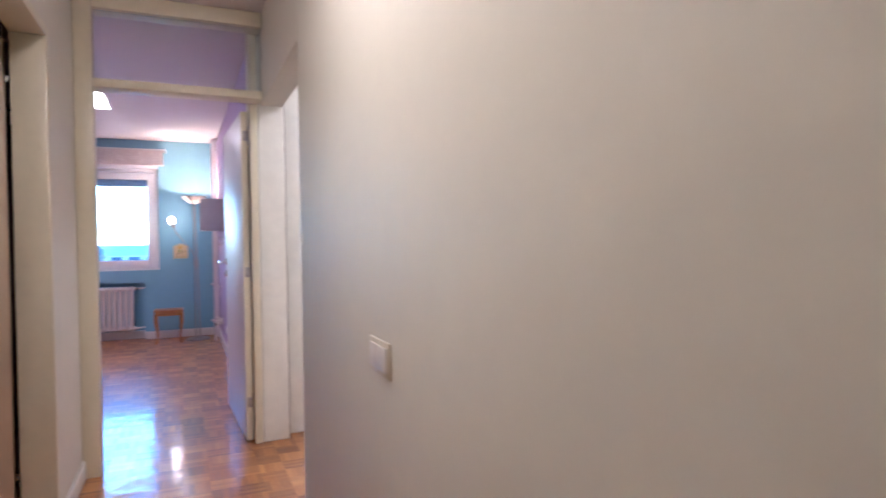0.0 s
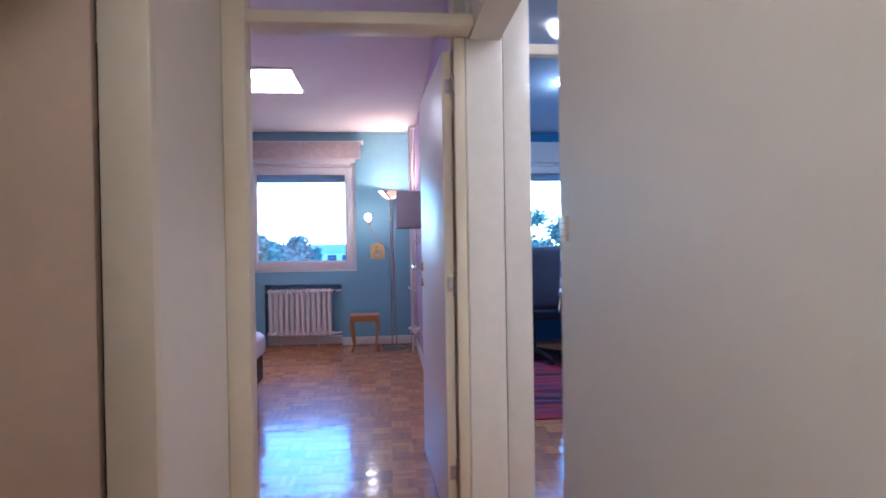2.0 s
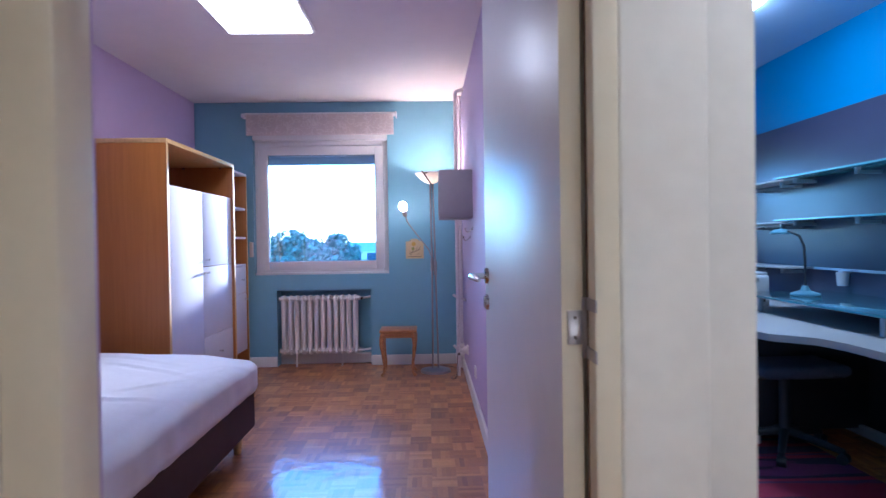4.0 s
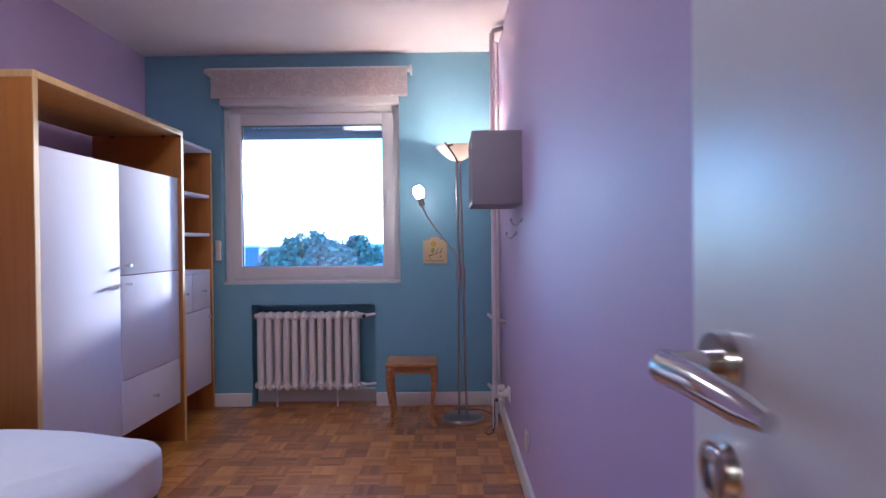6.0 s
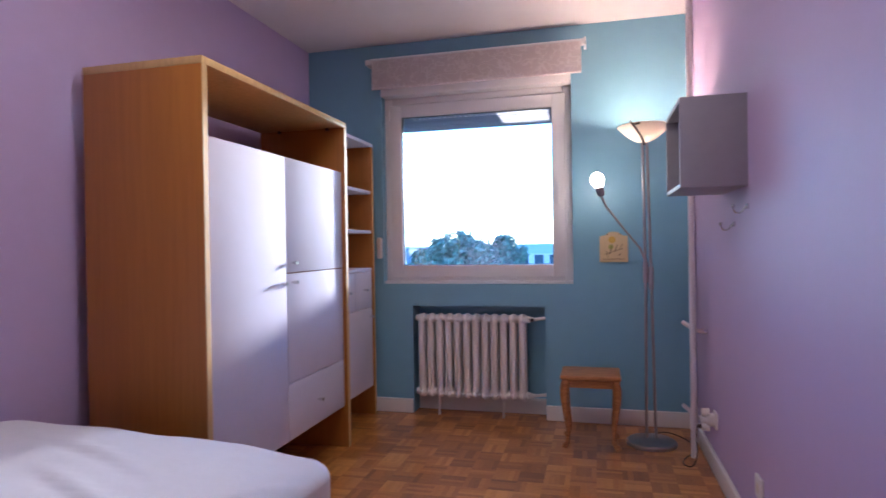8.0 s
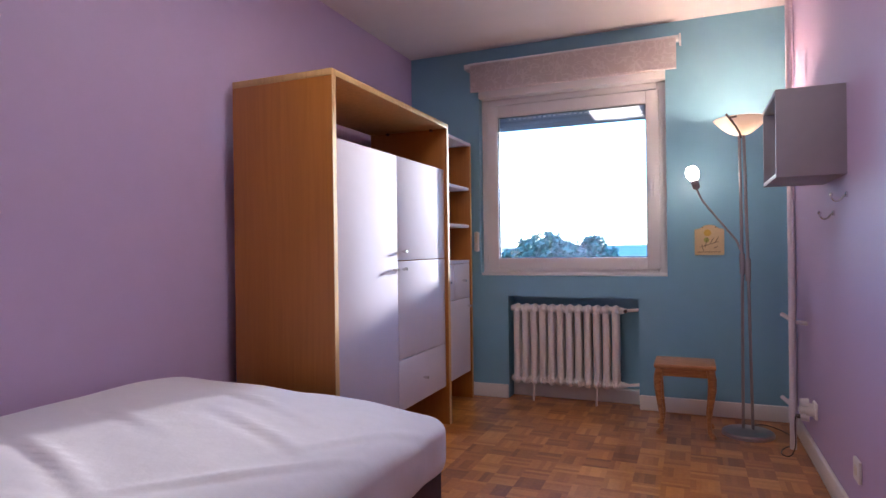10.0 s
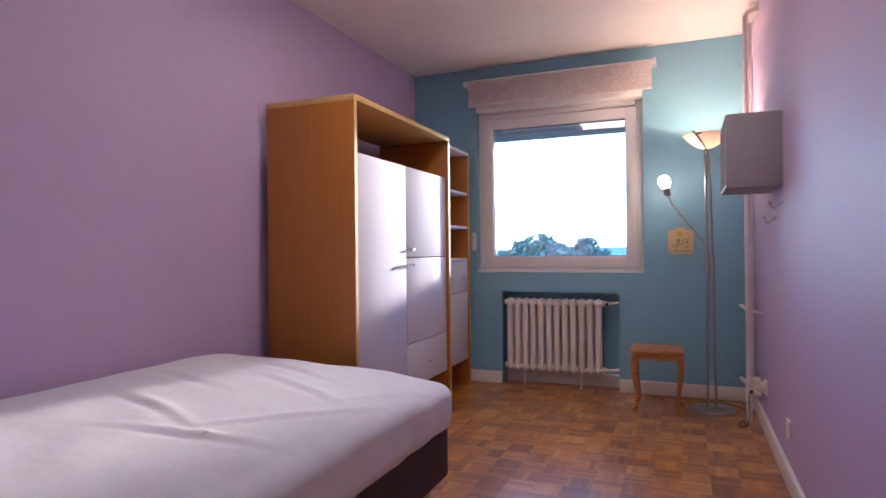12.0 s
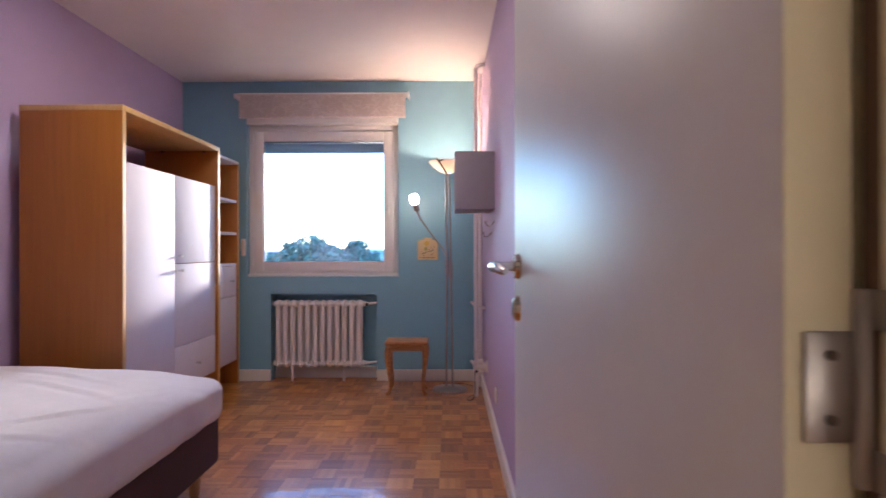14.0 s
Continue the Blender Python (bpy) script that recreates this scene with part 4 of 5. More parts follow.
part("sleeve", cyl(bmesh.new(), (PX, PY, 0.15), (PX, PY, 0.27), 0.021, seg=16), PIPE_PAINT, pipes)

GX, GY0, GY1, GZ0, GZ1 = 0.215, 7.09, 7.56, 1.388, 1.748
cube = thing("wall_box", (BX1, 7.3, GZ0), "grey open cube shelf hung on the lilac wall", "wall shelf")
t = 0.018
part("side_panel", B(GX, BX1, GY0, GY0 + t, GZ0, GZ1, bevel=0.0015), GREY_BOX, cube)
part("side_panel", B(GX, BX1, GY1 - t, GY1, GZ0, GZ1, bevel=0.0015), GREY_BOX, cube)
part("top_panel", B(GX, BX1, GY0 + t, GY1 - t, GZ1 - t, GZ1, bevel=0.0015), GREY_BOX, cube)
part("bottom_panel", B(GX, BX1, GY0 + t, GY1 - t, GZ0, GZ0 + t, bevel=0.0015), GREY_BOX, cube)
part("back_panel", B(BX1 - 0.012, BX1 - 0.002, GY0 + t, GY1 - t, GZ0 + t, GZ1 - t), GREY_INSIDE, cube)

hook = thing("wall_hook", (BX1, 7.09, 1.307), "small chrome coat hook on the lilac wall", "hook", "hooks under the wall box")
bm = cyl(bmesh.new(), (BX1, 7.09, 1.307), (BX1 - 0.008, 7.09, 1.307), 0.011, seg=16)
part("rose", bm, CHROME, hook)
arch = [(BX1 - 0.006, 7.09, 1.307), (BX1 - 0.014, 7.09, 1.300), (BX1 - 0.022, 7.09, 1.288), (BX1 - 0.034, 7.09, 1.281), (BX1 - 0.047, 7.09, 1.285), (BX1 - 0.055, 7.09, 1.296), (BX1 - 0.056, 7.09, 1.306)]
part("arm", tube(bmesh.new(), arch, 0.0038, 10), CHROME, hook)
bm = bmesh.new()
bmesh.ops.create_uvsphere(bm, u_segments=12, v_segments=8, radius=0.0075, matrix=Matrix.Translation((BX1 - 0.056, 7.09, 1.309)))
part("tip", bm, CHROME, hook)
copy_thing(hook, Matrix.Translation((BX1, 7.33, 1.245)))


def socket_plate(name, y, z, label):
    s = thing(name, (BX1, y, z), label, "socket")
    part("plate", B(BX1 - 0.012, BX1, y - 0.042, y + 0.042, z - 0.042, z + 0.042, bevel=0.004), PLASTIC, s)
    part("well", cyl(bmesh.new(), (BX1 - 0.0135, y, z), (BX1 - 0.011, y, z), 0.02, seg=24), IVORY, s)
    return s


socket_plate("wall_socket", 6.96, 0.262, "white wall socket low on the lilac wall")
socket_plate("wall_socket", 7.80, 0.271, "white wall socket with a plugged adapter")
plug = thing("adapter_plug", (BX1 - 0.02, 7.80, 0.27), "white three-way adapter plug in the socket", "plug")
part("body", cyl(bmesh.new(), (BX1 - 0.0125, 7.80, 0.271), (BX1 - 0.05, 7.80, 0.271), 0.034, 0.031, seg=28), PLASTIC, plug)
for z in (0.236, 0.306):
    part("outlet", cyl(bmesh.new(), (BX1 - 0.034, 7.80, z), (BX1 - 0.072, 7.80, z), 0.023, 0.021, seg=24), PLASTIC, plug)
part("outlet", cyl(bmesh.new(), (BX1 - 0.05, 7.80, 0.271), (BX1 - 0.076, 7.80, 0.271), 0.021, 0.019, seg=24), PLASTIC, plug)
part("cable_plug", cyl(bmesh.new(), (BX1 - 0.072, 7.80, 0.236), (BX1 - 0.092, 7.80, 0.236), 0.012, 0.008, seg=14), DARK_METAL, plug, "dark flat lamp plug")

pq = thing("wall_plaque", (-0.005, FAR, 1.14), "cream ceramic plaque with a painted plant", "plaque")
bm = bmesh.new()
pts = [(-0.093, 1.048), (0.083, 1.048), (0.083, 1.215), (0.05, 1.222), (0.025, 1.240), (-0.005, 1.245), (-0.035, 1.240), (-0.06, 1.222), (-0.093, 1.215)]
face = bm.faces.new([bm.verts.new((x, FAR - 0.012, z)) for x, z in pts])
ext = bmesh.ops.extrude_face_region(bm, geom=[face])["geom"]
bmesh.ops.translate(bm, verts=[v for v in ext if isinstance(v, bmesh.types.BMVert)], vec=(0, 0.012, 0))
part("board", bm, PLAQUE, pq)
for (x, z, r), m_ in (((-0.015, 1.192, 0.022), YELLOW), ((-0.022, 1.145, 0.016), GREEN)):
    part("painted_spot", cyl(bmesh.new(), (x, FAR - 0.0128, z), (x, FAR - 0.0118, z), r, seg=18), m_, pq)
for a, b_ in (((-0.06, 1.10), (0.05, 1.135)), ((-0.05, 1.12), (-0.04, 1.075)), ((0.0, 1.12), (0.02, 1.16)), ((0.03, 1.13), (0.05, 1.165)), ((-0.075, 1.068), (0.06, 1.068)), ((0.02, 1.09), (0.045, 1.105)), ((-0.03, 1.10), (-0.015, 1.165))):
    part("painted_line", cyl(bmesh.new(), (a[0], FAR - 0.0125, a[1]), (b_[0], FAR - 0.0125, b_[1]), 0.0018, seg=6), INK, pq)
for x in (-0.045, 0.035):
    part("nail", cyl(bmesh.new(), (x, FAR - 0.016, 1.228), (x, FAR - 0.011, 1.228), 0.004, seg=10), DARK_METAL, pq)

# ---------------------------------------------------------------- ceiling lamps, two of them unseen
panel = thing("ceiling_panel_lamp", (-0.87, 6.21, H), "flat rectangular white ceiling panel lamp, lit", "ceiling lamp")
part("diffuser", B(-1.13, -0.605, 5.88, 6.54, H - 0.028, H - 0.018, bevel=0.003), PANEL_LIGHT, panel, "glowing white diffuser")
part("rim", B(-1.15, -0.585, 5.86, 6.56, H - 0.018, H, bevel=0.003), WHITE, panel)

dome = thing("ceiling_dome_lamp", (1.85, 6.17, H), "square white pillow-shaped glass ceiling lamp, lit", "ceiling lamp")
bm = bmesh.new()
bmesh.ops.create_grid(bm, x_segments=20, y_segments=20, size=1)
for v in bm.verts:
    u, w = v.co.x, v.co.y
    bulge = (1 - u * u) * (1 - w * w)
    v.co = Vector((0.215 * u * (1 - 0.10 * w * w), 0.215 * w * (1 - 0.10 * u * u), -0.016 - 0.088 * bulge ** 0.6))
bm.transform(Matrix.Translation((1.85, 6.17, H)) @ Matrix.Rotation(radians(28), 4, "Z"))
part("shade", bm, STUDY_LIGHT, dome, "glowing white glass shade with four points")
part("rim", lathe(bmesh.new(), [(0.12, -0.02), (0.125, -0.02), (0.125, 0.0), (0.0, 0.0)], (1.85, 6.17, H), 48), WHITE, dome)

# Unseen lamp added to light the hall, assumed from its warm walls.
unseen_hall = thing("unseen_hall_lamp", (0.0, 1.2, H), "round warm hall ceiling lamp, assumed and out of view", "ceiling lamp")
part("shade", lathe(bmesh.new(), [(0.0, -0.09), (0.08, -0.08), (0.13, -0.05), (0.15, -0.01)], (0.0, 1.2, H), 36), HALL_LIGHT, unseen_hall)

# No lamp is known here: added out of view to brighten the pier.
lobby_fill = thing("lobby_fill_light", (1.3, 2.85, H), "round white fill light added in the lobby, out of view", "ceiling lamp")
part("shade", lathe(bmesh.new(), [(0.0, -0.09), (0.08, -0.08), (0.13, -0.05), (0.15, -0.01)], (1.3, 2.85, H), 36), LOBBY_FILL, lobby_fill)

# ---------------------------------------------------------------- hall: switches and thermostat
def switch(name, x, side, y, z, w, h, rockers, label, material):
    s = thing(name, (x, y, z), label, "light switch")
    x0, x1 = sorted((x, x + side * 0.007))
    part("plate", B(x0, x1, y - w / 2, y + w / 2, z - h / 2, z + h / 2, bevel=0.003), material, s)
    for i in range(rockers):
        ya = y - w / 2 + 0.014 + i * (w - 0.028) / rockers
        yb = ya + (w - 0.028) / rockers - 0.002
        xa, xb = sorted((x + side * 0.0065, x + side * 0.011))
        part("rocker", B(xa, xb, ya, yb, z - h / 2 + 0.014, z + h / 2 - 0.014, bevel=0.002), PLASTIC, s)
    return s


switch("light_switch", HX1, -1, 1.30, 0.945, 0.165, 0.09, 2, "ivory light switch on the off-white hall wall", IVORY)
switch("light_switch", HX0, 1, 1.625, 1.545, 0.15, 0.085, 1, "white doorbell plate on the off-white hall wall", WHITE_WALL)
th = thing("notice_card", (HX1, 2.36, 1.26), "small ivory notice card with dark lines on the hall wall", "card")
part("sheet", B(HX1 - 0.004, HX1, 2.337, 2.383, 1.235, 1.285, bevel=0.001), IVORY, th)
for z in (1.245, 1.258, 1.271):
    part("print_line", B(HX1 - 0.0052, HX1 - 0.0038, 2.345, 2.375, z, z + 0.0015), GREY_BOX, th)

# ---------------------------------------------------------------- study
panel_dark = tagged(part("dark_wall_panel", B(SX1 - 0.03, SX1, 4.0, 8.06, 0.66, 2.045, bevel=0.002), NAVY_PANEL), "dark blue-grey wall panel behind the desk", "wall panel", kind="structure")
tall = thing("tall_cabinet", (2.72, 8.28, 0), "pale grey tall narrow cabinet in the study corner", "cabinet")
part("body", B(2.60, SX1, 8.06, 8.53, 0.0, 2.02, bevel=0.003), SILVER, tall)
part("plinth", B(2.605, SX1, 8.055, 8.06, 0.0, 0.08), BLACK, tall)


def wall_shelf(y0, y1, z, material, label):
    s = thing("wall_shelf", (SX1, (y0 + y1) / 2, z), label, "shelf", "shelves on the dark panel")
    part("board", B(2.60, SX1 - 0.031, y0, y1, z - 0.012, z, bevel=0.002), material, s)
    n_ = max(2, round((y1 - y0) / 0.55))
    for i in range(n_):
        y = y0 + 0.14 + (y1 - y0 - 0.28) * i / (n_ - 1)
        part("bracket", cyl(bmesh.new(), (2.68, y, z - 0.05), (2.68, y, z - 0.012), 0.016, seg=14), CAB_TRIM, s, "short metal shelf support")
        part("arm", B(2.68, SX1 - 0.031, y - 0.012, y + 0.012, z - 0.05, z - 0.03), CAB_TRIM, s)


wall_shelf(6.74, 7.50, 1.615, DESK_WHITE, "white wall shelf on metal supports")
wall_shelf(4.2, 6.86, 1.632, SHELF_GLASS, "greenish glass wall shelf on metal supports")
wall_shelf(6.74, 7.50, 1.318, DESK_WHITE, "white wall shelf on metal supports")
wall_shelf(4.2, 6.86, 1.335, SHELF_GLASS, "greenish glass wall shelf on metal supports")
wall_shelf(6.74, 7.50, 1.0, DESK_WHITE, "white wall shelf on metal supports")
rail2 = thing("wall_rail", (SX1, 5.5, 1.0), "thin aluminium rail on the dark panel", "rail")
part("rail", B(SX1 - 0.045, SX1 - 0.031, 4.2, 6.73, 0.985, 1.0), CAB_TRIM, rail2)
cup = thing("pencil_cup", (2.77, 6.38, 0.93), "small translucent cup hung on the rail", "cup")
part("cup", lathe(bmesh.new(), [(0.0, 0.0), (0.03, 0.0), (0.038, 0.085), (0.034, 0.085), (0.0, 0.01)], (2.765, 6.38, 0.895), 20), PRINTER, cup)
part("clip", B(2.75, 2.806, 6.36, 6.40, 0.975, 0.99), CAB_TRIM, cup)

# L-shaped desk
desk = thing("desk", (2.4, 6.0, 0), "long pale desk with a black drawer block", "desk")
bm = bmesh.new()
prof = [(1.98, 4.0), (1.98, 5.25), (1.95, 5.40), (1.80, 5.55), (1.78, 5.70), (1.78, 7.35), (SX1 - 0.031, 7.35), (SX1 - 0.031, 4.0)]
face = bm.faces.new([bm.verts.new((x, y, 0.735)) for x, y in prof])
ext = bmesh.ops.extrude_face_region(bm, geom=[face])["geom"]
bmesh.ops.translate(bm, verts=[v for v in ext if isinstance(v, bmesh.types.BMVert)], vec=(0, 0, -0.035))
part("desktop", bm, DESK_WHITE, desk, "pale laminate desktop")
part("footrail", B(2.60, 2.63, 4.0, 6.3, 0.06, 0.12, bevel=0.004), CAB_TRIM, desk, "metal foot rail")
part("side_panel", B(2.06, 2.78, 4.02, 4.045, 0, 0.70), BLACK_CAB, desk)
part("back_panel", B(2.66, 2.68, 4.05, 6.2, 0.06, 0.70), BLACK_CAB, desk)
drawers = thing("drawer_block", (2.0, 6.7, 0), "black drawer block with steel label handles under the desk", "drawer unit")
part("body", B(2.0, 2.7, 6.02, 7.33, 0.10, 0.699, bevel=0.003), BLACK_CAB, drawers)
for i in range(2):
    for j in range(3):
        y0, z0 = 6.05 + i * 0.64, 0.14 + j * 0.185
        d = part("drawer", B(1.982, 2.0, y0, y0 + 0.61, z0, z0 + 0.17, bevel=0.003), BLACK_CAB, drawers)
        part("handle", B(1.972, 1.982, y0 + 0.22, y0 + 0.39, z0 + 0.07, z0 + 0.12, bevel=0.003), CAB_TRIM, d, "steel label handle")
part("trim", B(1.975, 1.99, 6.0, 7.33, 0.10, 0.13), CAB_TRIM, drawers, "aluminium trim")
for y in (6.08, 7.25):
    part("leg", cyl(bmesh.new(), (2.04, y, 0), (2.04, y, 0.10), 0.018), CAB_TRIM, drawers)
side_desk = thing("window_desk", (1.9, 8.1, 0), "pale worktop under the study window", "desk")
part("desktop", B(1.0, 2.59, 7.62, 8.50, 0.735, 0.77, bevel=0.003), DESK_WHITE, side_desk)
for x in (1.05, 2.5):
    part("leg", cyl(bmesh.new(), (x, 7.7, 0), (x, 7.7, 0.735), 0.025), CAB_TRIM, side_desk)
    part("leg", cyl(bmesh.new(), (x, 8.42, 0), (x, 8.42, 0.735), 0.025), CAB_TRIM, side_desk)

gtop = thing("glass_monitor_shelf", (2.5, 5.5, 0.735), "long glass shelf on short metal posts over the desk", "glass shelf")
part("board", B(2.20, SX1 - 0.04, 4.2, 6.62, 0.832, 0.846, bevel=0.003), DESK_GLASS, gtop, "greenish tempered glass")
for y in (4.6, 5.4, 6.45):
    for x in (2.27, 2.74):
        part("post", cyl(bmesh.new(), (x, y, 0.7355), (x, y, 0.832), 0.018, seg=16), CAB_TRIM, gtop)

pr = thing("printer", (2.25, 6.85, 0.736), "light grey laser printer on the desk", "printer")
part("body", B(2.02, 2.46, 6.66, 7.12, 0.7365, 0.955, bevel=0.02, seg=3), PRINTER, pr)
part("lid", B(2.03, 2.45, 6.67, 7.11, 0.955, 0.972, bevel=0.008), PRINTER, pr)
part("tray", B(2.0, 2.02, 6.70, 7.08, 0.76, 0.86, bevel=0.006), PRINTER, pr)
for i in range(2):
    for k in range(4):
        part("vent_slot", B(2.13 + 0.17 * i, 2.21 + 0.17 * i, 6.657, 6.6595, 0.905 + 0.008 * k, 0.909 + 0.008 * k), DARK_PRINT, pr)
part("label_bar", B(2.14, 2.30, 6.657, 6.6595, 0.86, 0.864), DARK_PRINT, pr)
part("socket_mark", B(2.40, 2.425, 6.657, 6.6595, 0.77, 0.79), DARK_PRINT, pr)

dl = thing("desk_lamp", (2.470, 6.3, 0.846), "blue-grey gooseneck desk lamp on the glass shelf", "desk lamp")
part("base", lathe(bmesh.new(), [(0.0, 0.0), (0.085, 0.0), (0.083, 0.012), (0.03, 0.03), (0.016, 0.06), (0.0, 0.062)], (2.470, 6.3, 0.8465), 32), BLUE_LAMP, dl)
part("neck", tube(bmesh.new(), [(2.470, 6.3, 0.90), (2.470, 6.3, 1.05), (2.468, 6.305, 1.15), (2.455, 6.33, 1.215), (2.430, 6.38, 1.245), (2.410, 6.43, 1.245)], 0.008, 12), BLACK, dl)
bm = lathe(bmesh.new(), [(0.0, 0.03), (0.035, 0.026), (0.06, 0.008), (0.062, 0.0), (0.055, -0.004), (0.0, -0.002)], (2.405, 6.45, 1.235), 32)
part("head", bm, BLUE_LAMP, dl)
tagged(part("folder", B(2.03, 2.18, 4.75, 5.05, 0.7355, 0.745), RED_PAPER), "red paper folder on the desk", "folder")


def star_base(parent, x, y, spin):
    for k in range(5):
        a = spin + k * 2 * math.pi / 5
        dx, dy = math.cos(a), math.sin(a)
        part("base_arm", tube(bmesh.new(), [(x + 0.03 * dx, y + 0.03 * dy, 0.12), (x + 0.16 * dx, y + 0.16 * dy, 0.10), (x + 0.29 * dx, y + 0.29 * dy, 0.075)], [0.025, 0.022, 0.017], 10), BLACK, parent)
        cx, cy = x + 0.29 * dx, y + 0.29 * dy
        w = part("caster", cyl(bmesh.new(), (cx - 0.022 * dy, cy + 0.022 * dx, 0.037), (cx + 0.022 * dy, cy - 0.022 * dx, 0.037), 0.029, seg=18), BLACK, parent)
        part("fork", cyl(bmesh.new(), (cx, cy, 0.05), (cx, cy, 0.085), 0.010), BLACK, w)
    part("gas_column", cyl(bmesh.new(), (x, y, 0.10), (x, y, 0.44), 0.028), BLACK, parent)


oc = thing("office_stool", (2.12, 5.95, 0.008), "dark blue backless office chair on castors", "office chair")
star_base(oc, 2.12, 5.95, 0.35)
bm = soft_block(1.88, 2.36, 5.72, 6.18, 0.455, 0.525, 0.034, 14, lambda v: setattr(v.co, "z", v.co.z + 0.10 * (v.co.x - 2.12) ** 2))
part("seat", bm, BLACK_CLOTH, oc, "dark padded seat")
part("seat_plate", B(2.02, 2.22, 5.87, 6.03, 0.43, 0.455, bevel=0.004), BLACK, oc)
part("lever", cyl(bmesh.new(), (2.02, 5.9, 0.44), (1.90, 5.84, 0.435), 0.007), CHROME, oc)

hc = thing("office_chair", (1.58, 7.2, 0.008), "black high-backed office chair before the study window", "office chair")
star_base(hc, 1.60, 7.22, 0.1)
bm = soft_block(1.36, 1.84, 7.0, 7.46, 0.44, 0.53, 0.04, 12, lambda v: None)
part("seat", bm, BLACK_CLOTH, hc)
bm = soft_block(1.38, 1.80, 6.93, 7.01, 0.56, 1.18, 0.036, 14, lambda v: setattr(v.co, "y", v.co.y - 0.12 * (v.co.z - 0.56)))
part("backrest", bm, BLACK_CLOTH, hc)
part("arm_post", tube(bmesh.new(), [(1.80, 7.2, 0.46), (1.87, 7.2, 0.50), (1.88, 7.2, 0.68)], 0.014), CHROME, hc)
part("armrest", B(1.845, 1.915, 7.06, 7.34, 0.68, 0.71, bevel=0.012), BLACK, hc)
rug = tagged(part("rug", B(0.9, 2.33, 5.22, 7.75, 0.0005, 0.009, bevel=0.003), RUG), "dark red and plum striped woven rug", "rug")

# ---------------------------------------------------------------- outside
GROUND = -12.0
bm = bmesh.new()
bmesh.ops.create_grid(bm, x_segments=8, y_segments=8, size=1500, matrix=Matrix.Translation((0, 0, GROUND)))
setting("ground", bm, GRASS, "distant green ground outside", "ground")


def tree(x, y, top, spread, seed, label):
    rng = random.Random(seed)
    t_ = thing("tree", (x, y, GROUND), label, "tree", "trees outside")
    h = top - GROUND
    bm = tube(bmesh.new(), [(x, y, GROUND), (x + 0.1, y, GROUND + h * 0.3), (x, y + 0.1, GROUND + h * 0.75)], [0.35, 0.25, 0.08], 8)
    for k in range(6):
        a = rng.uniform(0, 6.28)
        z = GROUND + h * rng.uniform(0.35, 0.7)
        tube(bm, [(x, y, z), (x + spread * 0.4 * math.cos(a), y + spread * 0.4 * math.sin(a), z + h * 0.1), (x + spread * 0.75 * math.cos(a), y + spread * 0.75 * math.sin(a), z + h * 0.2)], [0.12, 0.08, 0.03], 6)
    part("trunk", bm, BARK, t_)
    verts, faces = [], []
    clumps = []
    for k in range(46):
        a, u = rng.uniform(0, 6.28), rng.uniform(-1, 1)
        r = spread * rng.uniform(0.35, 1.0) * math.sqrt(1 - u * u)
        clumps.append((x + r * math.cos(a), y + r * math.sin(a), top - h * 0.32 + u * h * 0.31 * rng.uniform(0.7, 1.03), spread * rng.uniform(0.16, 0.34)))
    for cx, cy, cz, cr in clumps:
        for _ in range(190):
            d = Vector((rng.gauss(0, 1), rng.gauss(0, 1), rng.gauss(0, 1))).normalized() * cr * rng.uniform(0.2, 1.35)
            c = Vector((cx, cy, cz)) + d
            s = rng.uniform(0.16, 0.34)
            u_ = Vector((rng.gauss(0, 1), rng.gauss(0, 1), rng.gauss(0, 1))).normalized()
            v_ = u_.orthogonal().normalized()
            i = len(verts)
            verts += [c + u_ * s, c + v_ * s * 0.7, c - u_ * s, c - v_ * s * 0.7]
            faces.append((i, i + 1, i + 2, i + 3))
    me = bpy.data.meshes.new("crown")
    me.from_pydata(verts, [], faces)
    me.materials.append(HAZED_LEAVES)
    crown = new("crown", me)
    crown.parent = t_
    crown.matrix_parent_inverse = t_.matrix_basis.inverted()


for i, (x, y, top, spread) in enumerate(((-12.2, 62, 2.2, 3.3), (-9.6, 64, 1.9, 2.7), (-15.0, 60, 1.1, 2.2), (-10.6, 57, 1.5, 2.6), (-20.5, 75, 0.7, 2.6), (-33.0, 95, 1.4, 4.0), (15.0, 55, 3.8, 4.2), (19.5, 60, 2.6, 4.0), (11.0, 58, 2.2, 3.5), (24.0, 70, 2.2, 4.5), (6.0, 95, 1.6, 3.6), (-2.0, 100, 1.5, 3.4), (-40, 90, 1.0, 4.0))):
    tree(x, y, top, spread, 40 + i, "broad green leafy tree outside the window")


def block(name, x0, x1, y0, y1, top, material, label, cols, band=None):
    h = thing(name, ((x0 + x1) / 2, y0, GROUND), label, "building")
    part("wall", B(x0, x1, y0, y1, GROUND, top), material, h)
    part("roof", B(x0 - 0.3, x1 + 0.3, y0 - 0.3, y1 + 0.3, top, top + 0.35), band or material, h)
    if band:
        part("fascia", B(x0 - 0.15, x1 + 0.15, y0 - 0.15, y0, top - 1.1, top - 0.02), band, h)
    w = (x1 - x0) / cols
    for i in range(cols):
        for k in range(3):
            z = top - 2.6 - 3.0 * k
            part("window", B(x0 + w * (i + 0.2), x0 + w * (i + 0.8), y0 - 0.05, y0 + 0.02, z, z + 1.3), DARK_GLASS, h)


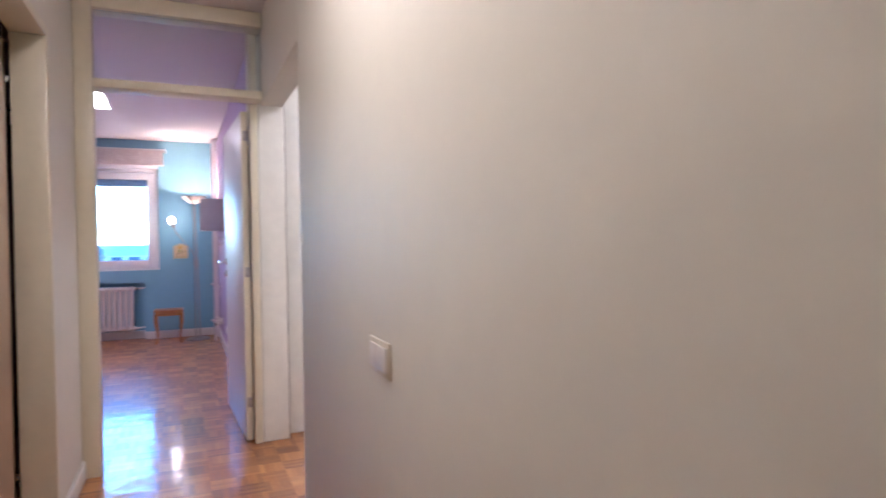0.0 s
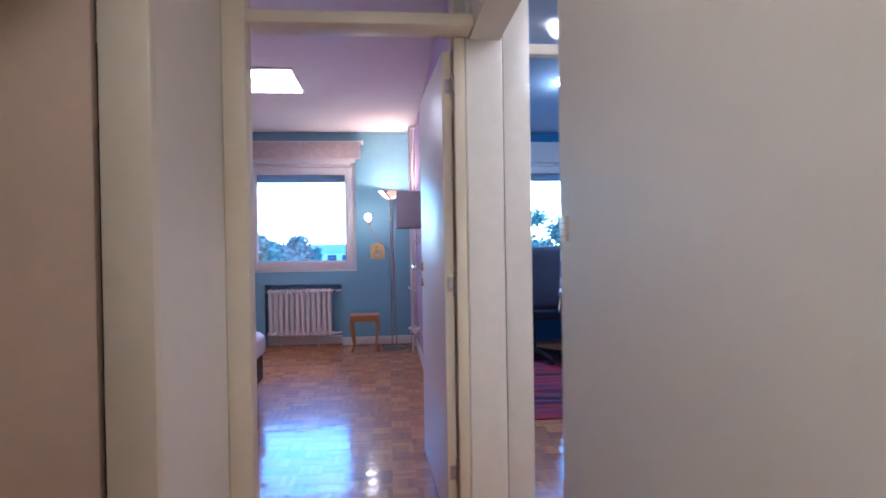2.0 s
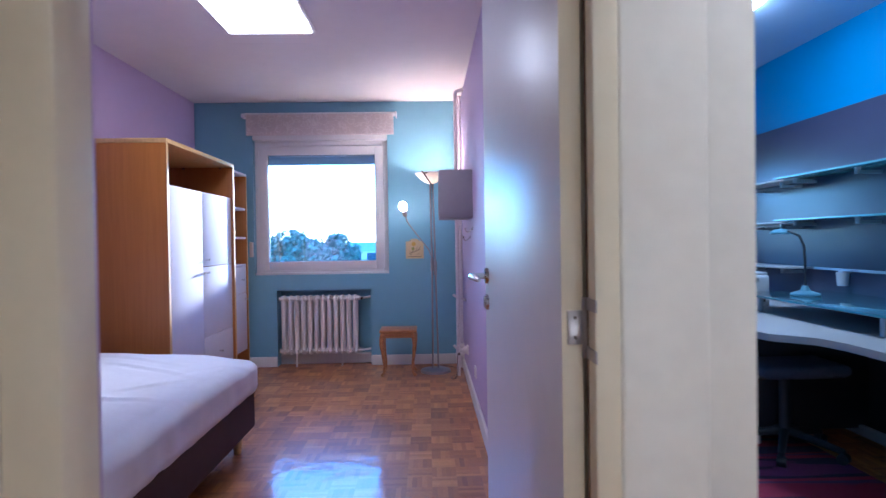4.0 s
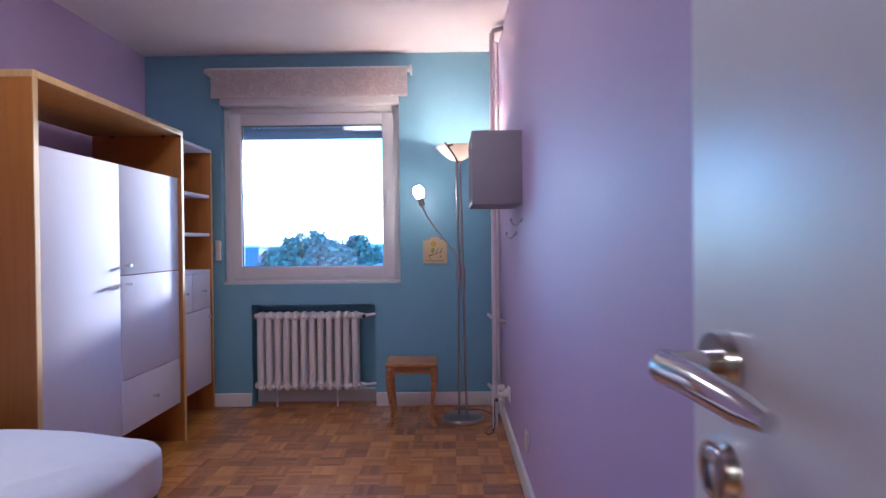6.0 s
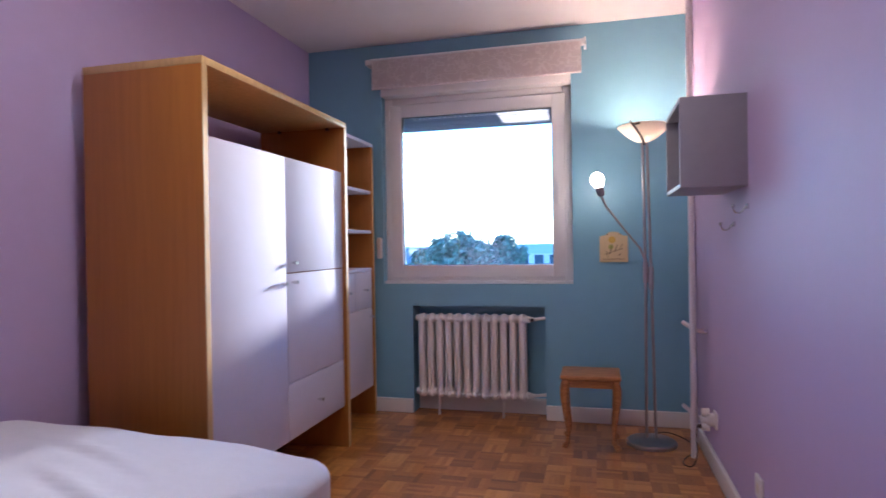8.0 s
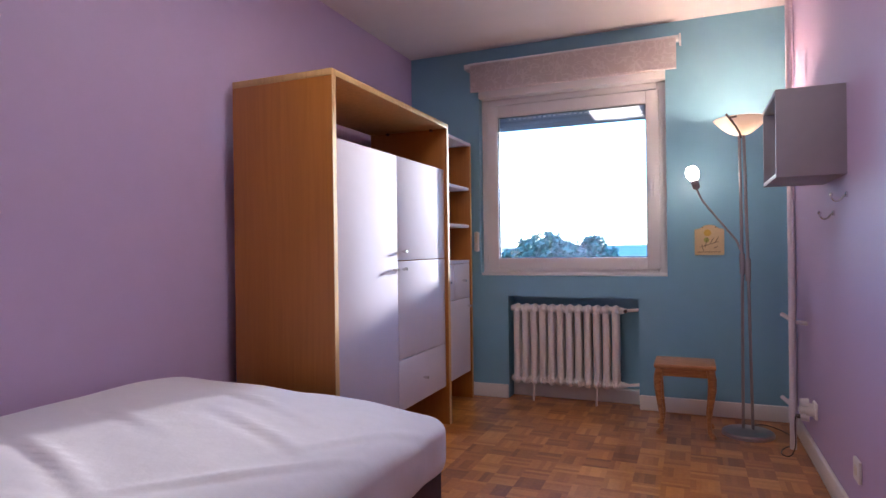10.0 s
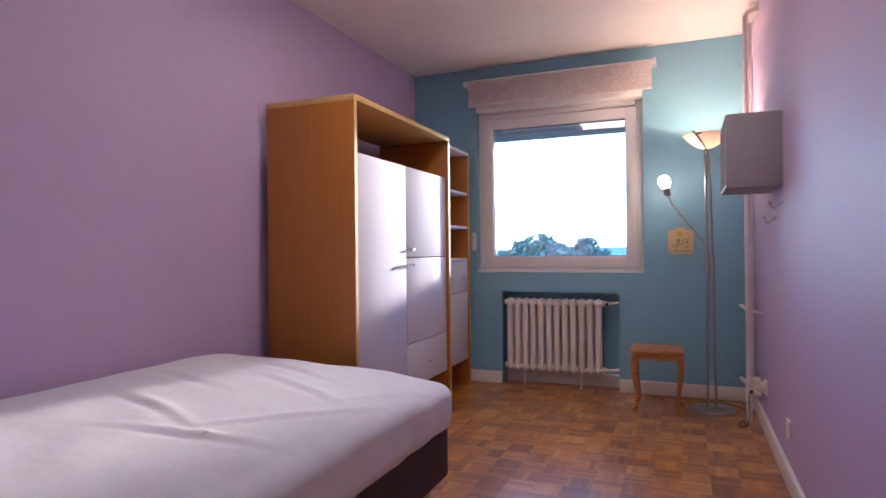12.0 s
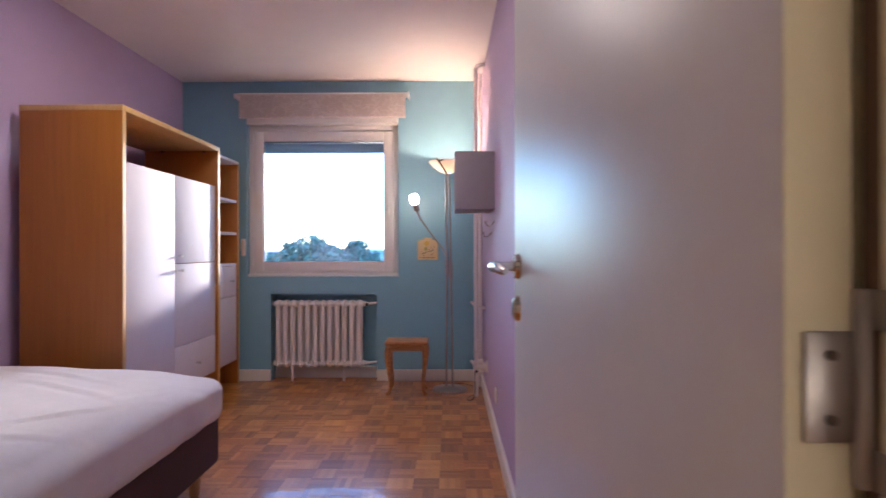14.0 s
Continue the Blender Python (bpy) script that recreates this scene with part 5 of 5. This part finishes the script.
blue_house = thing("office_building", (-27.5, 80, GROUND), "blue-grey ribbed metal clad building outside", "building")
part("wall", B(-31.5, -24.2, 80, 92, GROUND, 0.85), BLUE_CLAD, blue_house)
rib = mesh_of("rib", B(-0.07, 0.07, -0.12, 0, GROUND, 0.8), BLUE_CLAD)
for i in range(18):
    ob = new("rib", rib)
    ob.parent = blue_house
    ob.matrix_parent_inverse = blue_house.matrix_basis.inverted()
    ob.matrix_basis = Matrix.Translation((-31.3 + i * 0.41, 80, 0))
part("roof", B(-31.7, -24.0, 79.8, 92.2, 0.85, 1.15), PALE_WALL, blue_house)
block("apartment_building", -23.5, -17.0, 88, 100, 0.7, PALE_WALL, "pale rendered low building outside", 4)
block("school_building", -11.5, 8.0, 92, 104, 0.9, PALE_WALL, "white low building with turquoise roof edge outside", 9, TEAL_ROOF)
block("warehouse_building", -62.0, -34.0, 110, 124, 0.4, PALE_WALL, "pale long warehouse far outside", 10)

# ---------------------------------------------------------------- parquet blocks
FINGERS, GAP = 5, 0.0


def block_mesh(turned):
    verts, faces = [], []
    w = BLOCK / FINGERS
    for i in range(FINGERS):
        a0, a1, b0, b1 = i * w + GAP, (i + 1) * w - GAP, GAP, BLOCK - GAP
        lo = len(verts)
        ring = [(a0, b0), (a1, b0), (a1, b1), (a0, b1)]
        if turned:
            ring = [(q, p) for p, q in reversed(ring)]
        verts += [(p, q, -0.004) for p, q in ring] + [(p, q, 0.0) for p, q in ring]
        faces += [(lo + 4, lo + 5, lo + 6, lo + 7)] + [(lo + k, lo + (k + 1) % 4, lo + 4 + (k + 1) % 4, lo + 4 + k) for k in range(4)]
    return verts, faces


both = []
for turned in (False, True):
    v, f = block_mesh(turned)
    me = bpy.data.meshes.new("parquet_block")
    me.from_pydata(v, [], f)
    me.materials.append(PARQUET)
    both.append((me, v, f))
rest_v, rest_f = [], []
areas = ((BX0, BX1, DW0 + 0.06, FAR), (SX0, SX1, DW0 + 0.06, FAR), (HX0, HX1 + 0.12, HY0, DW0 + 0.06), (HX1 + 0.12, VX1, OPEN0 - 0.12, DW0 + 0.06), (-1.65, HX0, 1.65, 3.6), (NX0, NX1, FAR, FAR + 0.16))
for i in range(math.floor(-2.2 / BLOCK), math.ceil(2.9 / BLOCK)):
    for j in range(math.floor(HY0 / BLOCK), math.ceil(8.75 / BLOCK)):
        x, y = i * BLOCK, j * BLOCK
        cx, cy = x + BLOCK / 2, y + BLOCK / 2
        if not any(x0 - 0.06 <= cx <= x1 + 0.06 and y0 - 0.06 <= cy <= y1 + 0.06 for x0, x1, y0, y1 in areas):
            continue
        me, v, f = both[(i + j) % 2]
        if -1.32 < cx < 0.42 and 6.2 < cy < 8.55:
            ob = new("parquet_block", me)
            ob.location = (x, y, 0)
            ob.parent = floor
        else:
            lo = len(rest_v)
            rest_v += [(a + x, b + y, c) for a, b, c in v]
            rest_f += [tuple(lo + k for k in q) for q in f]
me = bpy.data.meshes.new("parquet_field")
me.from_pydata(rest_v, [], rest_f)
me.materials.append(PARQUET)
field = new("parquet_field", me)
field.parent = floor
tagged(field, kind="stuff")
